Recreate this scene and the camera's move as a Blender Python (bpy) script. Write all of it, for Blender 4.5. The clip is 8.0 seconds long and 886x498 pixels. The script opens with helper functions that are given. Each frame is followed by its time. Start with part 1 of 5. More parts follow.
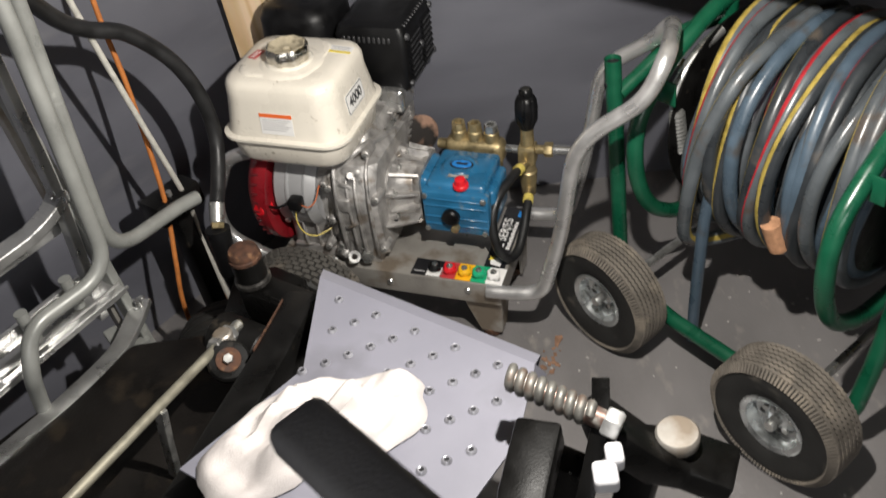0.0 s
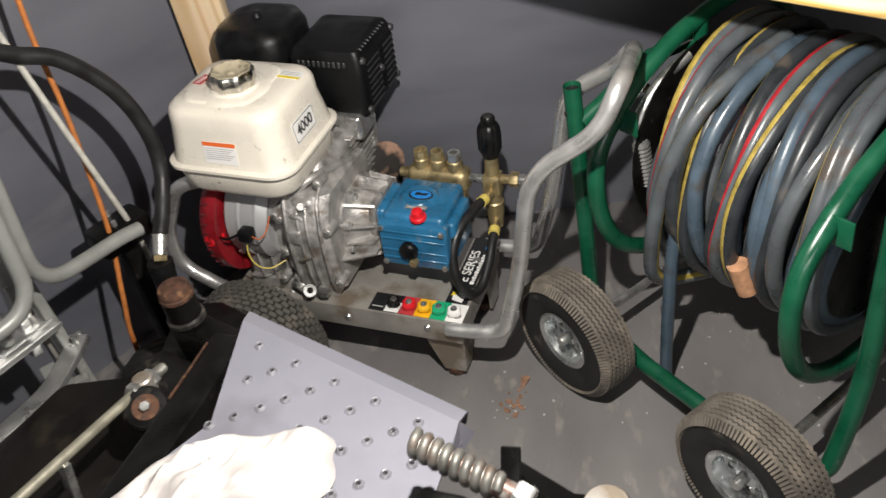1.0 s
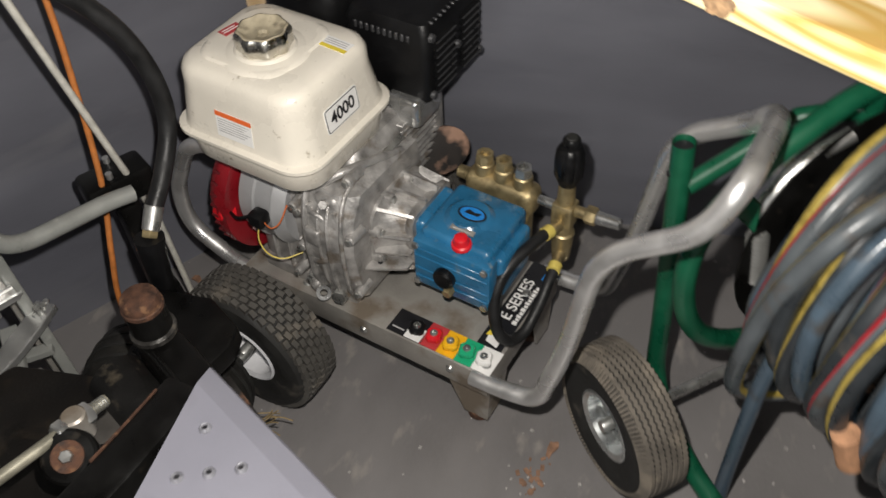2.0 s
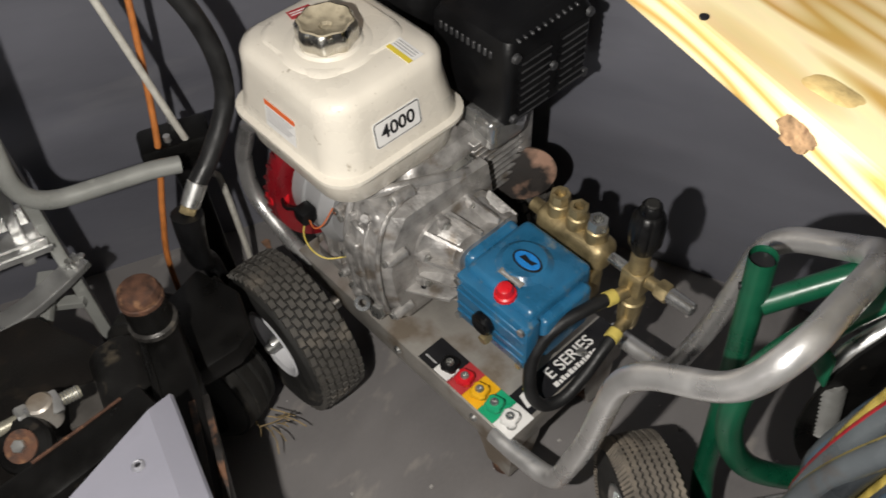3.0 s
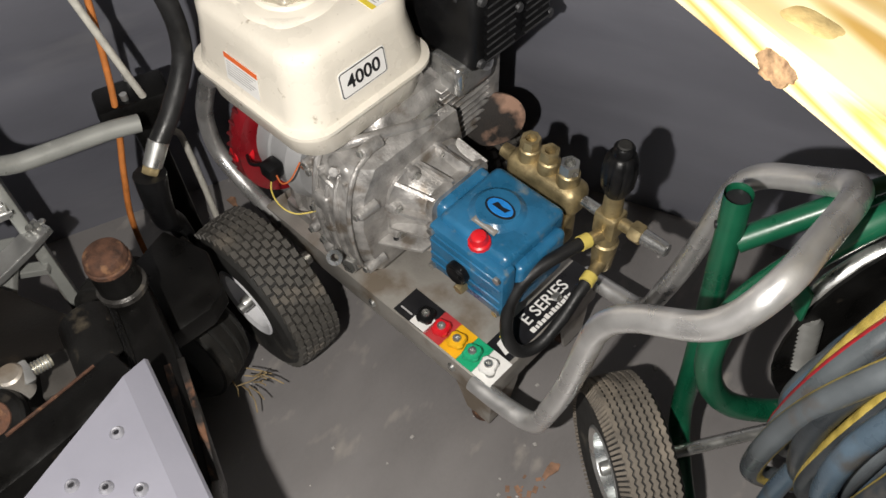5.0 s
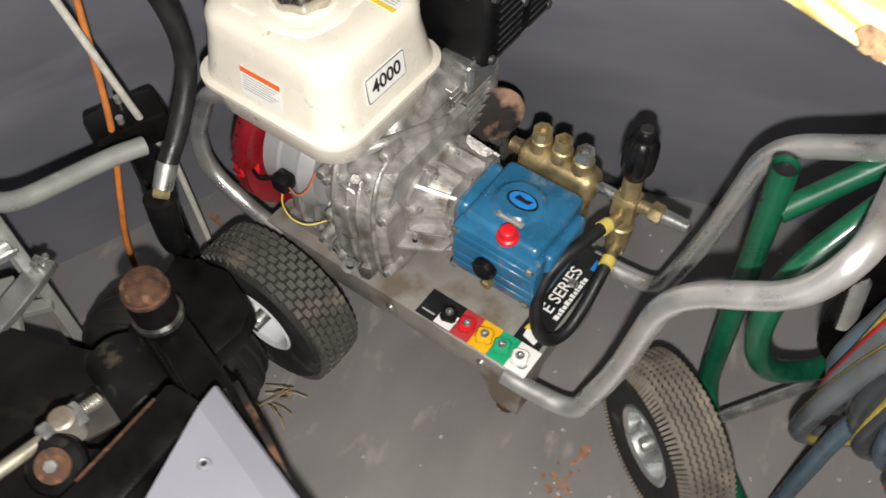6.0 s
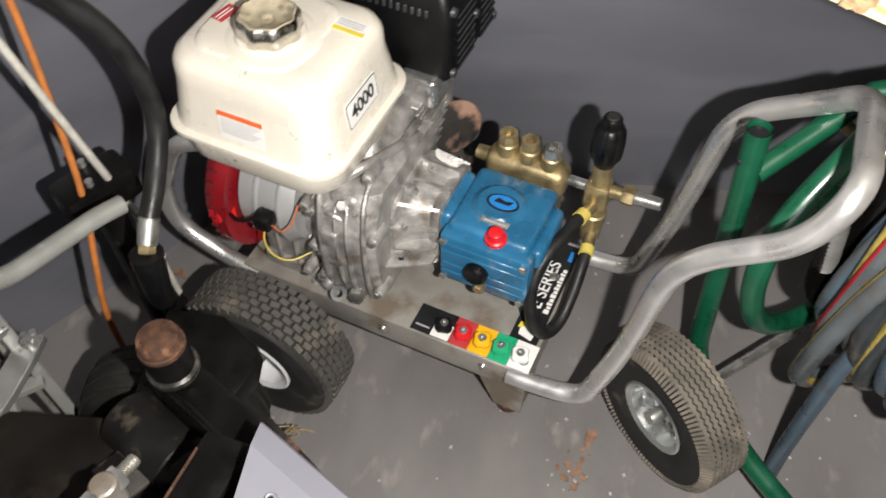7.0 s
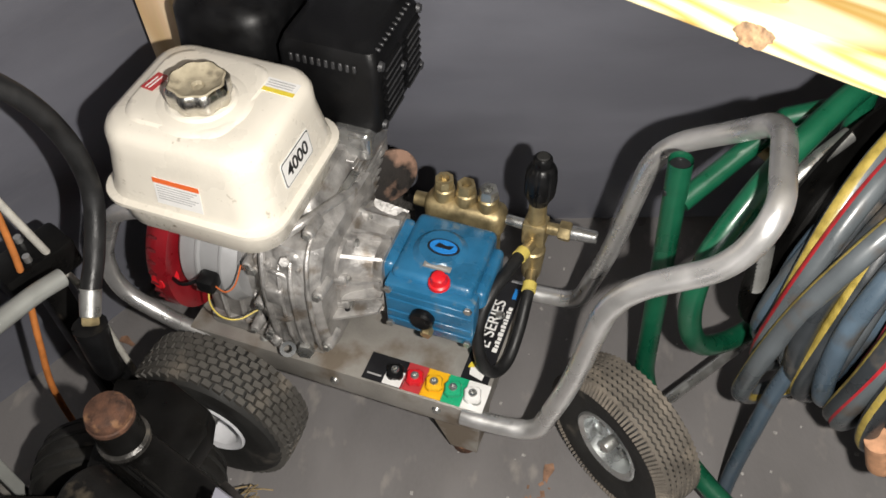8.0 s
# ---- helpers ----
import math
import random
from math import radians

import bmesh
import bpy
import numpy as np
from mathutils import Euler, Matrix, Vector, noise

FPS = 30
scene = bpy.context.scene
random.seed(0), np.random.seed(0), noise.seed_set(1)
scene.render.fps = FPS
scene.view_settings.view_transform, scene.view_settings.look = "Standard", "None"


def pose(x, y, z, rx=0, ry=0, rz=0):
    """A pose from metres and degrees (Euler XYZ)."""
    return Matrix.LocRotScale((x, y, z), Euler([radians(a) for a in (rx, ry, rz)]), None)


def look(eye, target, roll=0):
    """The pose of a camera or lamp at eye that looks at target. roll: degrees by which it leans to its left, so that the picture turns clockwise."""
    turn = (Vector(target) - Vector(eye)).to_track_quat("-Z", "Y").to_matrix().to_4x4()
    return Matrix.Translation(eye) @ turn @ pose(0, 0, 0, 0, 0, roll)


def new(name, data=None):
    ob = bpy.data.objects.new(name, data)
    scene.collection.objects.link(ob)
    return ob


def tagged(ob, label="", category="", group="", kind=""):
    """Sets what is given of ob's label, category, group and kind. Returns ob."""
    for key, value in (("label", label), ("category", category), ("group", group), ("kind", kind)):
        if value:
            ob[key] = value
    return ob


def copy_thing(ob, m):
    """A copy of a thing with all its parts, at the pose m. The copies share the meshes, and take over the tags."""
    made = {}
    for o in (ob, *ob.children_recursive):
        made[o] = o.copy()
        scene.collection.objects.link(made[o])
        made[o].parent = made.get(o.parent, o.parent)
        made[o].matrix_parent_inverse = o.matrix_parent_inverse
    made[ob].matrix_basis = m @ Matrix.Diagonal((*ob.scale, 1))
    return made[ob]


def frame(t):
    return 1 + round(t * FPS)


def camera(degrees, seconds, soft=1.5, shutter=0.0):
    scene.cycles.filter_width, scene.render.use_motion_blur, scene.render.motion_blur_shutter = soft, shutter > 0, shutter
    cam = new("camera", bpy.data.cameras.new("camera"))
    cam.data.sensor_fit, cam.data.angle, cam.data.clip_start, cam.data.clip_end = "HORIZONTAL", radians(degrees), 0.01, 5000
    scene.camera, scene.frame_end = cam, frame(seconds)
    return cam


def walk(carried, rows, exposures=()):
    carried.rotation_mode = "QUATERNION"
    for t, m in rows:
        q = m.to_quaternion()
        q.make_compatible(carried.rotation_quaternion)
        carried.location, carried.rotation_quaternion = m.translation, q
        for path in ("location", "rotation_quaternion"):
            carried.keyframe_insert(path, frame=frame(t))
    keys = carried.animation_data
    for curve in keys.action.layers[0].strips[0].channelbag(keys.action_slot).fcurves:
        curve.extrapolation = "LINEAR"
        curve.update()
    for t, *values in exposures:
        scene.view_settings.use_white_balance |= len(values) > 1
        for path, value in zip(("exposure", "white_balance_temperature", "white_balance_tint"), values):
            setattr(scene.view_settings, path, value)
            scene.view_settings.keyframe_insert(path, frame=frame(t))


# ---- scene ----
cam = camera(53.5, 8.0, 1.5, 0.5)
METRES, EYE, TILT, LEAN, TURN = 1.33, 1.47, -39.6, 8.63, 0.0
ROWS = [
    (0.0, 0.0, 0.0, 0.0, 0.0, 0.0, -0.0),
    (0.5, 0.0629, 0.0157, 0.0076, 2.34, 2.06, -0.73),
    (1.0, 0.1135, 0.0784, 0.0331, 1.98, 0.92, -0.5),
    (2.5, 0.1573, 0.4544, 0.3328, 14.28, -13.03, -19.4),
    (3.0, 0.2045, 0.4987, 0.3683, 21.76, -15.84, -21.18),
    (3.5, 0.2018, 0.5016, 0.3692, 23.15, -17.4, -20.44),
    (4.0, 0.2025, 0.5079, 0.3663, 21.26, -18.2, -19.4),
    (5.5, 0.174, 0.5035, 0.3562, 16.46, -17.63, -19.16),
    (6.0, 0.0717, 0.4724, 0.3247, 11.08, -15.93, -16.21),
    (6.5, 0.0003, 0.4499, 0.2896, 6.13, -14.04, -13.07),
    (7.0, -0.015, 0.4341, 0.2906, 2.76, -12.23, -9.02),
    (7.5, -0.0126, 0.4298, 0.2991, -0.84, -10.62, -5.7),
    (8.0, -0.007, 0.4198, 0.3025, -1.22, -9.16, -5.34),
]
walk(cam, [(t, pose(0, 0, EYE, TILT, LEAN, TURN) @ pose(METRES * x, METRES * y, METRES * z, 90 + pitch, roll, yaw)) for t, x, y, z, yaw, pitch, roll in ROWS],
     exposures=[(0.0, -0.08), (1.0, 0.0), (2.5, -0.45), (3.5, -0.07), (5.5, 0.02), (6.5, 0.36), (7.0, 0.33), (8.0, 0.14)])

# ---- light: daylight from the open rear door, and the torch carried beside the lens ----
world = bpy.data.worlds.new("world")
scene.world = world
world.use_nodes = True
wn = world.node_tree.nodes
sky = wn.new("ShaderNodeTexSky")
sky.sky_type, sky.sun_disc = "NISHITA", False
sky.sun_elevation, sky.sun_rotation = radians(38), radians(200)
wn["Background"].inputs[1].default_value = 0.05
world.node_tree.links.new(sky.outputs[0], wn["Background"].inputs[0])

sun_data = bpy.data.lights.new("sun", "SUN")
sun_data.energy, sun_data.angle, sun_data.color = 0.5, radians(10), (1, 0.96, 0.9)
sun = new("sun", sun_data)
sun.matrix_world = look((-1.2, -6, 6), (0, 0, 0))

door_data = bpy.data.lights.new("door_daylight", "AREA")
door_data.shape, door_data.size, door_data.size_y = "RECTANGLE", 1.9, 0.7
door_data.energy, door_data.color = 22, (1.0, 0.965, 0.93)
door_light = new("door_daylight", door_data)
door_light.matrix_world = look((0.1, -2.2, 1.72), (0.0, 1.4, 0.4))

torch_data = bpy.data.lights.new("torch", "SPOT")
torch_data.energy, torch_data.color = 92, (1.0, 0.955, 0.89)
torch_data.spot_size, torch_data.spot_blend, torch_data.shadow_soft_size = radians(150), 0.8, 0.012
torch = new("torch", torch_data)
torch.matrix_world = look((0.10, 0.715, 1.335), (-0.20, 1.6, 0.32))


# ---- materials ----
def mat(name, colour, rough=0.5, metal=0.0, var=0.12, scale=30.0, fine=250.0, bump=0.05, dirt=None, dirt_at=0.62, dirt_scale=9.0,
        coat=0.0, random_tint=0.0, rough_var=0.15, gloss=0.5, stretch=None):
    """A procedural surface: two scales of tone, roughness, fine relief, and patches of dirt."""
    m = bpy.data.materials.new(name)
    m.use_nodes = True
    n, l = m.node_tree.nodes, m.node_tree.links
    b = n["Principled BSDF"]
    place = n.new("ShaderNodeTexCoord").outputs["Object"]
    if stretch:
        mp = n.new("ShaderNodeMapping")
        mp.inputs["Scale"].default_value = stretch
        l.new(place, mp.inputs["Vector"])
        place = mp.outputs[0]

    def noise_tex(s, detail=4.0):
        t = n.new("ShaderNodeTexNoise")
        t.inputs["Scale"].default_value, t.inputs["Detail"].default_value = s, detail
        l.new(place, t.inputs["Vector"])
        return t.outputs["Fac"]

    def ramp(fac, lo, hi, a, z):
        r = n.new("ShaderNodeMapRange")
        r.inputs[1].default_value, r.inputs[2].default_value = lo, hi
        r.inputs[3].default_value, r.inputs[4].default_value = a, z
        l.new(fac, r.inputs[0])
        return r.outputs[0]

    def mix(fac, a, z, kind="MIX"):
        x = n.new("ShaderNodeMix")
        x.data_type, x.blend_type = "RGBA", kind
        for k, v in ((0, fac), (6, a), (7, z)):
            if hasattr(v, "is_output"):
                l.new(v, x.inputs[k])
            else:
                x.inputs[k].default_value = v
        return x.outputs[2]

    big, small = noise_tex(scale), noise_tex(fine)
    c = tuple(colour)
    dark = tuple(max(0.0, k * (1 - 2 * var)) for k in c)
    lite = tuple(min(1.0, k * (1 + var)) for k in c)
    base = mix(ramp(big, 0.3, 0.7, 0, 1), (*dark, 1), (*lite, 1))
    base = mix(ramp(small, 0.35, 0.65, 0, 0.35), base, (*c, 1))
    if random_tint:
        info = n.new("ShaderNodeObjectInfo")
        base = mix(ramp(info.outputs["Random"], 0, 1, 0, random_tint), base, (*dark, 1))
    if dirt:
        d = ramp(noise_tex(dirt_scale, 8.0), dirt_at, dirt_at + 0.12, 0, 0.85)
        base = mix(d, base, (*dirt, 1))
    l.new(base, b.inputs["Base Color"])
    l.new(ramp(big, 0.3, 0.7, max(0.03, rough - rough_var), min(1, rough + rough_var)), b.inputs["Roughness"])
    b.inputs["Metallic"].default_value = metal
    b.inputs["Specular IOR Level"].default_value = gloss
    if coat:
        b.inputs["Coat Weight"].default_value = coat
        b.inputs["Coat Roughness"].default_value = 0.15
    if bump:
        bp = n.new("ShaderNodeBump")
        bp.inputs["Strength"].default_value, bp.inputs["Distance"].default_value = bump, 0.002
        l.new(small, bp.inputs["Height"])
        l.new(bp.outputs[0], b.inputs["Normal"])
    return m


def wood_mat(name, light, dark, stretch=(2.0, 30.0, 30.0), turn=0.0):
    """Sawn pine: bowed bands of early and late wood, pores along the grain."""
    m = bpy.data.materials.new(name)
    m.use_nodes = True
    n, l = m.node_tree.nodes, m.node_tree.links
    b = n["Principled BSDF"]
    tc, mp = n.new("ShaderNodeTexCoord"), n.new("ShaderNodeMapping")
    mp.inputs["Scale"].default_value = stretch
    l.new(tc.outputs["Object"], mp.inputs["Vector"])
    w, f = n.new("ShaderNodeTexNoise"), n.new("ShaderNodeTexNoise")
    w.inputs["Scale"].default_value, w.inputs["Detail"].default_value, w.inputs["Distortion"].default_value = 0.55, 1.0, 0.8
    f.inputs["Scale"].default_value, f.inputs["Detail"].default_value = 6.0, 5.0
    l.new(mp.outputs[0], w.inputs["Vector"])
    l.new(mp.outputs[0], f.inputs["Vector"])
    mul, fr = n.new("ShaderNodeMath"), n.new("ShaderNodeMath")
    mul.operation, fr.operation = "MULTIPLY", "PINGPONG"
    mul.inputs[1].default_value, fr.inputs[1].default_value = 14.0, 1.0
    l.new(w.outputs["Fac"], mul.inputs[0])
    l.new(mul.outputs[0], fr.inputs[0])
    r = n.new("ShaderNodeValToRGB")
    r.color_ramp.elements[0].position, r.color_ramp.elements[0].color = 0.35, (*light, 1)
    r.color_ramp.elements[1].position, r.color_ramp.elements[1].color = 0.94, (*dark, 1)
    l.new(fr.outputs[0], r.inputs[0])
    x = n.new("ShaderNodeMix")
    x.data_type, x.blend_type = "RGBA", "MULTIPLY"
    x.inputs[0].default_value = 0.18
    l.new(r.outputs[0], x.inputs[6])
    l.new(f.outputs["Color"], x.inputs[7])
    l.new(x.outputs[2], b.inputs["Base Color"])
    b.inputs["Roughness"].default_value = 0.6
    bp = n.new("ShaderNodeBump")
    bp.inputs["Strength"].default_value, bp.inputs["Distance"].default_value = 0.15, 0.001
    l.new(f.outputs["Fac"], bp.inputs["Height"])
    l.new(bp.outputs[0], b.inputs["Normal"])
    return m


M_FLOOR = mat("grey floor paint", (0.185, 0.175, 0.173), 0.40, 0, 0.12, 6, 160, 0.25, (0.27, 0.25, 0.23), 0.60, 22.0, stretch=(1.0, 0.5, 1.0))
M_WALL = mat("grey wall paint", (0.125, 0.127, 0.150), 0.48, 0, 0.09, 3.0, 60, 0.10, (0.150, 0.150, 0.166), 0.60, 4.0, gloss=0.8, stretch=(0.7, 0.7, 3.0))
M_CEIL = mat("grey ceiling panel", (0.22, 0.22, 0.23), 0.6)
M_PINE = wood_mat("sawn pine", (0.86, 0.73, 0.44), (0.52, 0.33, 0.09), (2.8, 13, 13))
M_STUD = wood_mat("pale pine stud", (0.72, 0.55, 0.36), (0.58, 0.40, 0.22), (14, 14, 1.6))
M_KNOT = mat("pine knot", (0.32, 0.20, 0.105), 0.7, 0, 0.4, 90, 300, 0.6, (0.10, 0.05, 0.025), 0.55, 60)
M_TANK = mat("cream tank paint", (0.74, 0.69, 0.60), 0.33, 0, 0.05, 12, 200, 0.02, (0.26, 0.21, 0.14), 0.665, 85, coat=0.3)
M_CHROME = mat("worn chrome", (0.62, 0.60, 0.55), 0.22, 1.0, 0.2, 40, 200, 0.05, (0.32, 0.27, 0.18), 0.6, 20)
M_CAPTOP = mat("dusty cap top", (0.42, 0.365, 0.26), 0.55, 0.1, 0.25, 40, 200, 0.1, (0.20, 0.17, 0.12), 0.6, 40)
M_ALLOY = mat("cast aluminium", (0.42, 0.405, 0.39), 0.43, 0.55, 0.26, 35, 220, 0.55, (0.19, 0.155, 0.12), 0.575, 26)
# darker copy of the recoil red, with the shade inside its slots painted in
M_REDDARK = mat("shaded red slot", (0.10, 0.005, 0.008), 0.6)
M_PLATE = mat("dull aluminium plate", (0.44, 0.415, 0.38), 0.40, 0.55, 0.18, 9, 300, 0.1, (0.19, 0.145, 0.10), 0.52, 9)
M_TUBE = mat("brushed aluminium tube", (0.70, 0.69, 0.68), 0.33, 0.80, 0.09, 22, 320, 0.10, (0.42, 0.41, 0.39), 0.70, 30)
M_ALU = mat("bright aluminium", (0.60, 0.60, 0.59), 0.33, 0.85, 0.18, 14, 200, 0.12, (0.30, 0.29, 0.27), 0.63, 18)
M_GREYTUBE = mat("grey painted tube", (0.27, 0.275, 0.26), 0.42, 0.2, 0.12, 14, 200, 0.08, (0.40, 0.40, 0.38), 0.66, 30)
M_RED = mat("red recoil paint", (0.24, 0.007, 0.013), 0.38, 0, 0.15, 20, 200, 0.04, (0.09, 0.02, 0.02), 0.66, 24, coat=0.2)
M_REDPLAST = mat("red plastic", (0.62, 0.012, 0.02), 0.3, 0, 0.06)
M_BLUE = mat("blue pump paint", (0.020, 0.135, 0.27), 0.33, 0, 0.2, 18, 220, 0.2, (0.14, 0.18, 0.20), 0.61, 46, coat=0.25)
M_BLUEBADGE = mat("bright blue badge", (0.02, 0.22, 0.62), 0.3)
M_BRASS = mat("brass", (0.44, 0.35, 0.19), 0.44, 0.75, 0.25, 40, 300, 0.2, (0.20, 0.14, 0.07), 0.60, 40)
M_STEEL = mat("zinc steel", (0.58, 0.58, 0.56), 0.32, 0.9, 0.15, 40, 300, 0.08, (0.28, 0.24, 0.2), 0.66, 40)
M_BLACK = mat("black satin paint", (0.0050, 0.0048, 0.0046), 0.36, 0, 0.25, 20, 300, 0.16, (0.034, 0.028, 0.022), 0.67, 26, gloss=0.2)
M_BLACKPLAST = mat("black plastic", (0.006, 0.006, 0.0065), 0.40, 0, 0.2, 30, 300, 0.06, gloss=0.28)
M_MUFFLER = mat("black muffler shield", (0.005, 0.005, 0.0055), 0.45, 0.0, 0.2, 20, 300, 0.15, (0.05, 0.05, 0.05), 0.76, 60, gloss=0.25)
M_HOSE = mat("black rubber hose", (0.014, 0.014, 0.0145), 0.45, 0, 0.2, 30, 300, 0.2, (0.05, 0.05, 0.045), 0.68, 30, gloss=0.35)
M_TURF = mat("turf tread rubber", (0.068, 0.063, 0.056), 0.72, 0, 0.2, 18, 300, 0.25, (0.14, 0.122, 0.10), 0.58, 14)
M_RUBBER = mat("dusty tyre rubber", (0.017, 0.0165, 0.0155), 0.7, 0, 0.2, 18, 300, 0.25, (0.10, 0.088, 0.072), 0.60, 14, gloss=0.35)
M_TREADDUST = mat("brown dusty tread", (0.13, 0.113, 0.094), 0.85, 0, 0.25, 22, 300, 0.4, (0.20, 0.17, 0.135), 0.52, 18)
M_RELIEF = mat("grey ribbed plastic", (0.10, 0.10, 0.095), 0.45, 0, 0.15)
M_KNOTPALE = mat("pale pine knot", (0.62, 0.46, 0.20), 0.6, 0, 0.2, 60, 300, 0.2, (0.50, 0.34, 0.13), 0.52, 40)
M_RIMWHITE = mat("white rim paint", (0.62, 0.62, 0.64), 0.4, 0, 0.08)
M_RIMZINC = mat("zinc rim", (0.66, 0.68, 0.68), 0.27, 0.9, 0.2, 24, 200, 0.05, (0.2, 0.2, 0.19), 0.64, 18)
M_GREEN = mat("green tube paint", (0.005, 0.076, 0.037), 0.34, 0, 0.18, 20, 200, 0.06, (0.10, 0.14, 0.11), 0.70, 36, coat=0.25)
M_RUST = mat("rust", (0.075, 0.032, 0.017), 0.8, 0, 0.4, 60, 300, 0.5, (0.17, 0.085, 0.040), 0.57, 70)
M_COWL = mat("smooth grey cowl", (0.36, 0.36, 0.365), 0.42, 0.25, 0.08, 14, 240, 0.08, (0.22, 0.20, 0.17), 0.66, 18)
M_RUSTEDGE = mat("rust worn paint", (0.012, 0.010, 0.009), 0.6, 0, 0.3, 40, 300, 0.4, (0.13, 0.062, 0.034), 0.50, 38)
M_RUSTPALE = mat("flaking burnt paint", (0.022, 0.018, 0.016), 0.8, 0, 0.3, 60, 300, 0.4, (0.36, 0.215, 0.15), 0.49, 16)
M_LILAC = mat("grey painted foot plate", (0.185, 0.184, 0.218), 0.42, 0, 0.06, 6, 200, 0.05, (0.125, 0.124, 0.145), 0.57, 6)
M_RAG = mat("white cotton rag", (0.50, 0.465, 0.45), 0.95, 0, 0.06, 20, 500, 0.5, (0.55, 0.47, 0.36), 0.68, 14)
M_PAD = mat("dark grey foam pad", (0.26, 0.26, 0.27), 0.6, 0, 0.15, 12, 300, 0.2, (0.16, 0.155, 0.15), 0.62, 20)
M_ORANGE = mat("orange rope", (0.50, 0.165, 0.035), 0.7, 0, 0.15, 60, 600, 0.6)
M_ROPE = mat("off-white cord", (0.50, 0.48, 0.43), 0.8, 0, 0.12, 60, 600, 0.5)
M_WHITE = mat("white label", (0.78, 0.77, 0.75), 0.4, 0, 0.03)
# print black, also painted as the shade inside holes
M_INK_HOLE = mat("black print and hole shade", (0.012, 0.012, 0.014), 0.4, 0, 0.1)
M_GREYINK = mat("grey print", (0.42, 0.41, 0.41), 0.5, 0, 0.1)
M_ORINK = mat("orange print", (0.75, 0.14, 0.03), 0.4, 0, 0.05)
M_REDLBL = mat("red label", (0.46, 0.045, 0.05), 0.4, 0, 0.08)
M_YELLOW = mat("yellow plastic", (0.80, 0.42, 0.012), 0.35, 0, 0.08)
M_COLLAR = mat("pale yellow collar", (0.62, 0.50, 0.12), 0.45, 0, 0.1)
M_GRIME = mat("brown grime", (0.30, 0.25, 0.17), 0.8, 0, 0.3, 40, 200, 0.1)
M_YELLBL = mat("yellow label", (0.70, 0.55, 0.05), 0.4, 0, 0.05)
M_GREENPL = mat("green plastic", (0.015, 0.36, 0.17), 0.35, 0, 0.08)
M_DIRT = mat("brown dry leaf", (0.26, 0.145, 0.09), 0.8, 0, 0.3, 60)
M_CRUMB = mat("pale crumbs", (0.42, 0.40, 0.38), 0.8, 0, 0.3, 60)
M_STRAW = mat("dry grass", (0.30, 0.22, 0.11), 0.85, 0, 0.3, 60)
M_WIRE_Y = mat("yellow wire", (0.70, 0.55, 0.12), 0.5)
M_WIRE_O = mat("orange wire", (0.55, 0.14, 0.04), 0.5)
M_TAPE = mat("tan hose tape", (0.42, 0.22, 0.12), 0.7, 0, 0.25, 60, 300, 0.3)
M_H_BLACK = mat("black garden hose", (0.026, 0.030, 0.034), 0.36, 0, 0.2, 20, 300, 0.1, (0.095, 0.078, 0.062), 0.60, 14)
M_H_BLUE = mat("blue grey garden hose", (0.060, 0.088, 0.118), 0.34, 0, 0.2, 14, 300, 0.1, (0.05, 0.045, 0.04), 0.57, 18)
M_H_GREY = mat("grey garden hose", (0.078, 0.088, 0.096), 0.34, 0, 0.2, 14, 300, 0.1, (0.07, 0.055, 0.045), 0.57, 18)
M_H_YEL = mat("yellow hose stripe", (0.36, 0.27, 0.06), 0.45, 0, 0.25, 60, 500, 0.3, (0.15, 0.125, 0.06), 0.58, 60)
M_H_RED = mat("red hose stripe", (0.34, 0.016, 0.024), 0.45, 0, 0.2, 30, 300, 0.1, (0.15, 0.04, 0.04), 0.66, 30)


# ---- mesh helpers ----
def link_mesh(name, bm, material, smooth=None):
    bmesh.ops.recalc_face_normals(bm, faces=bm.faces)
    me = bpy.data.meshes.new(name)
    bm.to_mesh(me)
    bm.free()
    for m in (material if isinstance(material, (list, tuple)) else [material]):
        me.materials.append(m)
    if smooth is not None:
        me.shade_smooth()
        me.set_sharp_from_angle(angle=radians(smooth))
    return me


def part(name, bm, material, parent, label="", smooth=38):
    ob = new(name, link_mesh(name, bm, material, smooth))
    ob.parent = parent
    return tagged(ob, label)


def thing(name, m, label, category, group="", kind=""):
    ob = new(name)
    ob.empty_display_size = 0.05
    ob.matrix_world = m
    return tagged(ob, label, category, group, kind)


def solo(name, bm, material, label, category, kind="", smooth=38, m=None, group=""):
    ob = new(name, link_mesh(name, bm, material, smooth))
    if m is not None:
        ob.matrix_world = m
    return tagged(ob, label, category, group, kind)


def box(lo, hi, bevel=0.0, seg=2, bm=None, m=None):
    own = bmesh.new()
    bmesh.ops.create_cube(own, size=1)
    for v in own.verts:
        v.co = Vector([lo[i] + (v.co[i] + 0.5) * (hi[i] - lo[i]) for i in range(3)])
    if bevel:
        bmesh.ops.bevel(own, geom=list(own.edges), offset=bevel, segments=seg, affect="EDGES", profile=0.5)
    if m is not None:
        bmesh.ops.transform(own, matrix=m, verts=own.verts)
    return join(own, bm)


def join(own, bm):
    if bm is None:
        return own
    me = bpy.data.meshes.new("tmp")
    own.to_mesh(me)
    own.free()
    bm.from_mesh(me)
    bpy.data.meshes.remove(me)
    return bm


def frame_at(p, d):
    z = Vector(d).normalized()
    return Matrix.Translation(p) @ z.to_track_quat("Z", "Y").to_matrix().to_4x4()


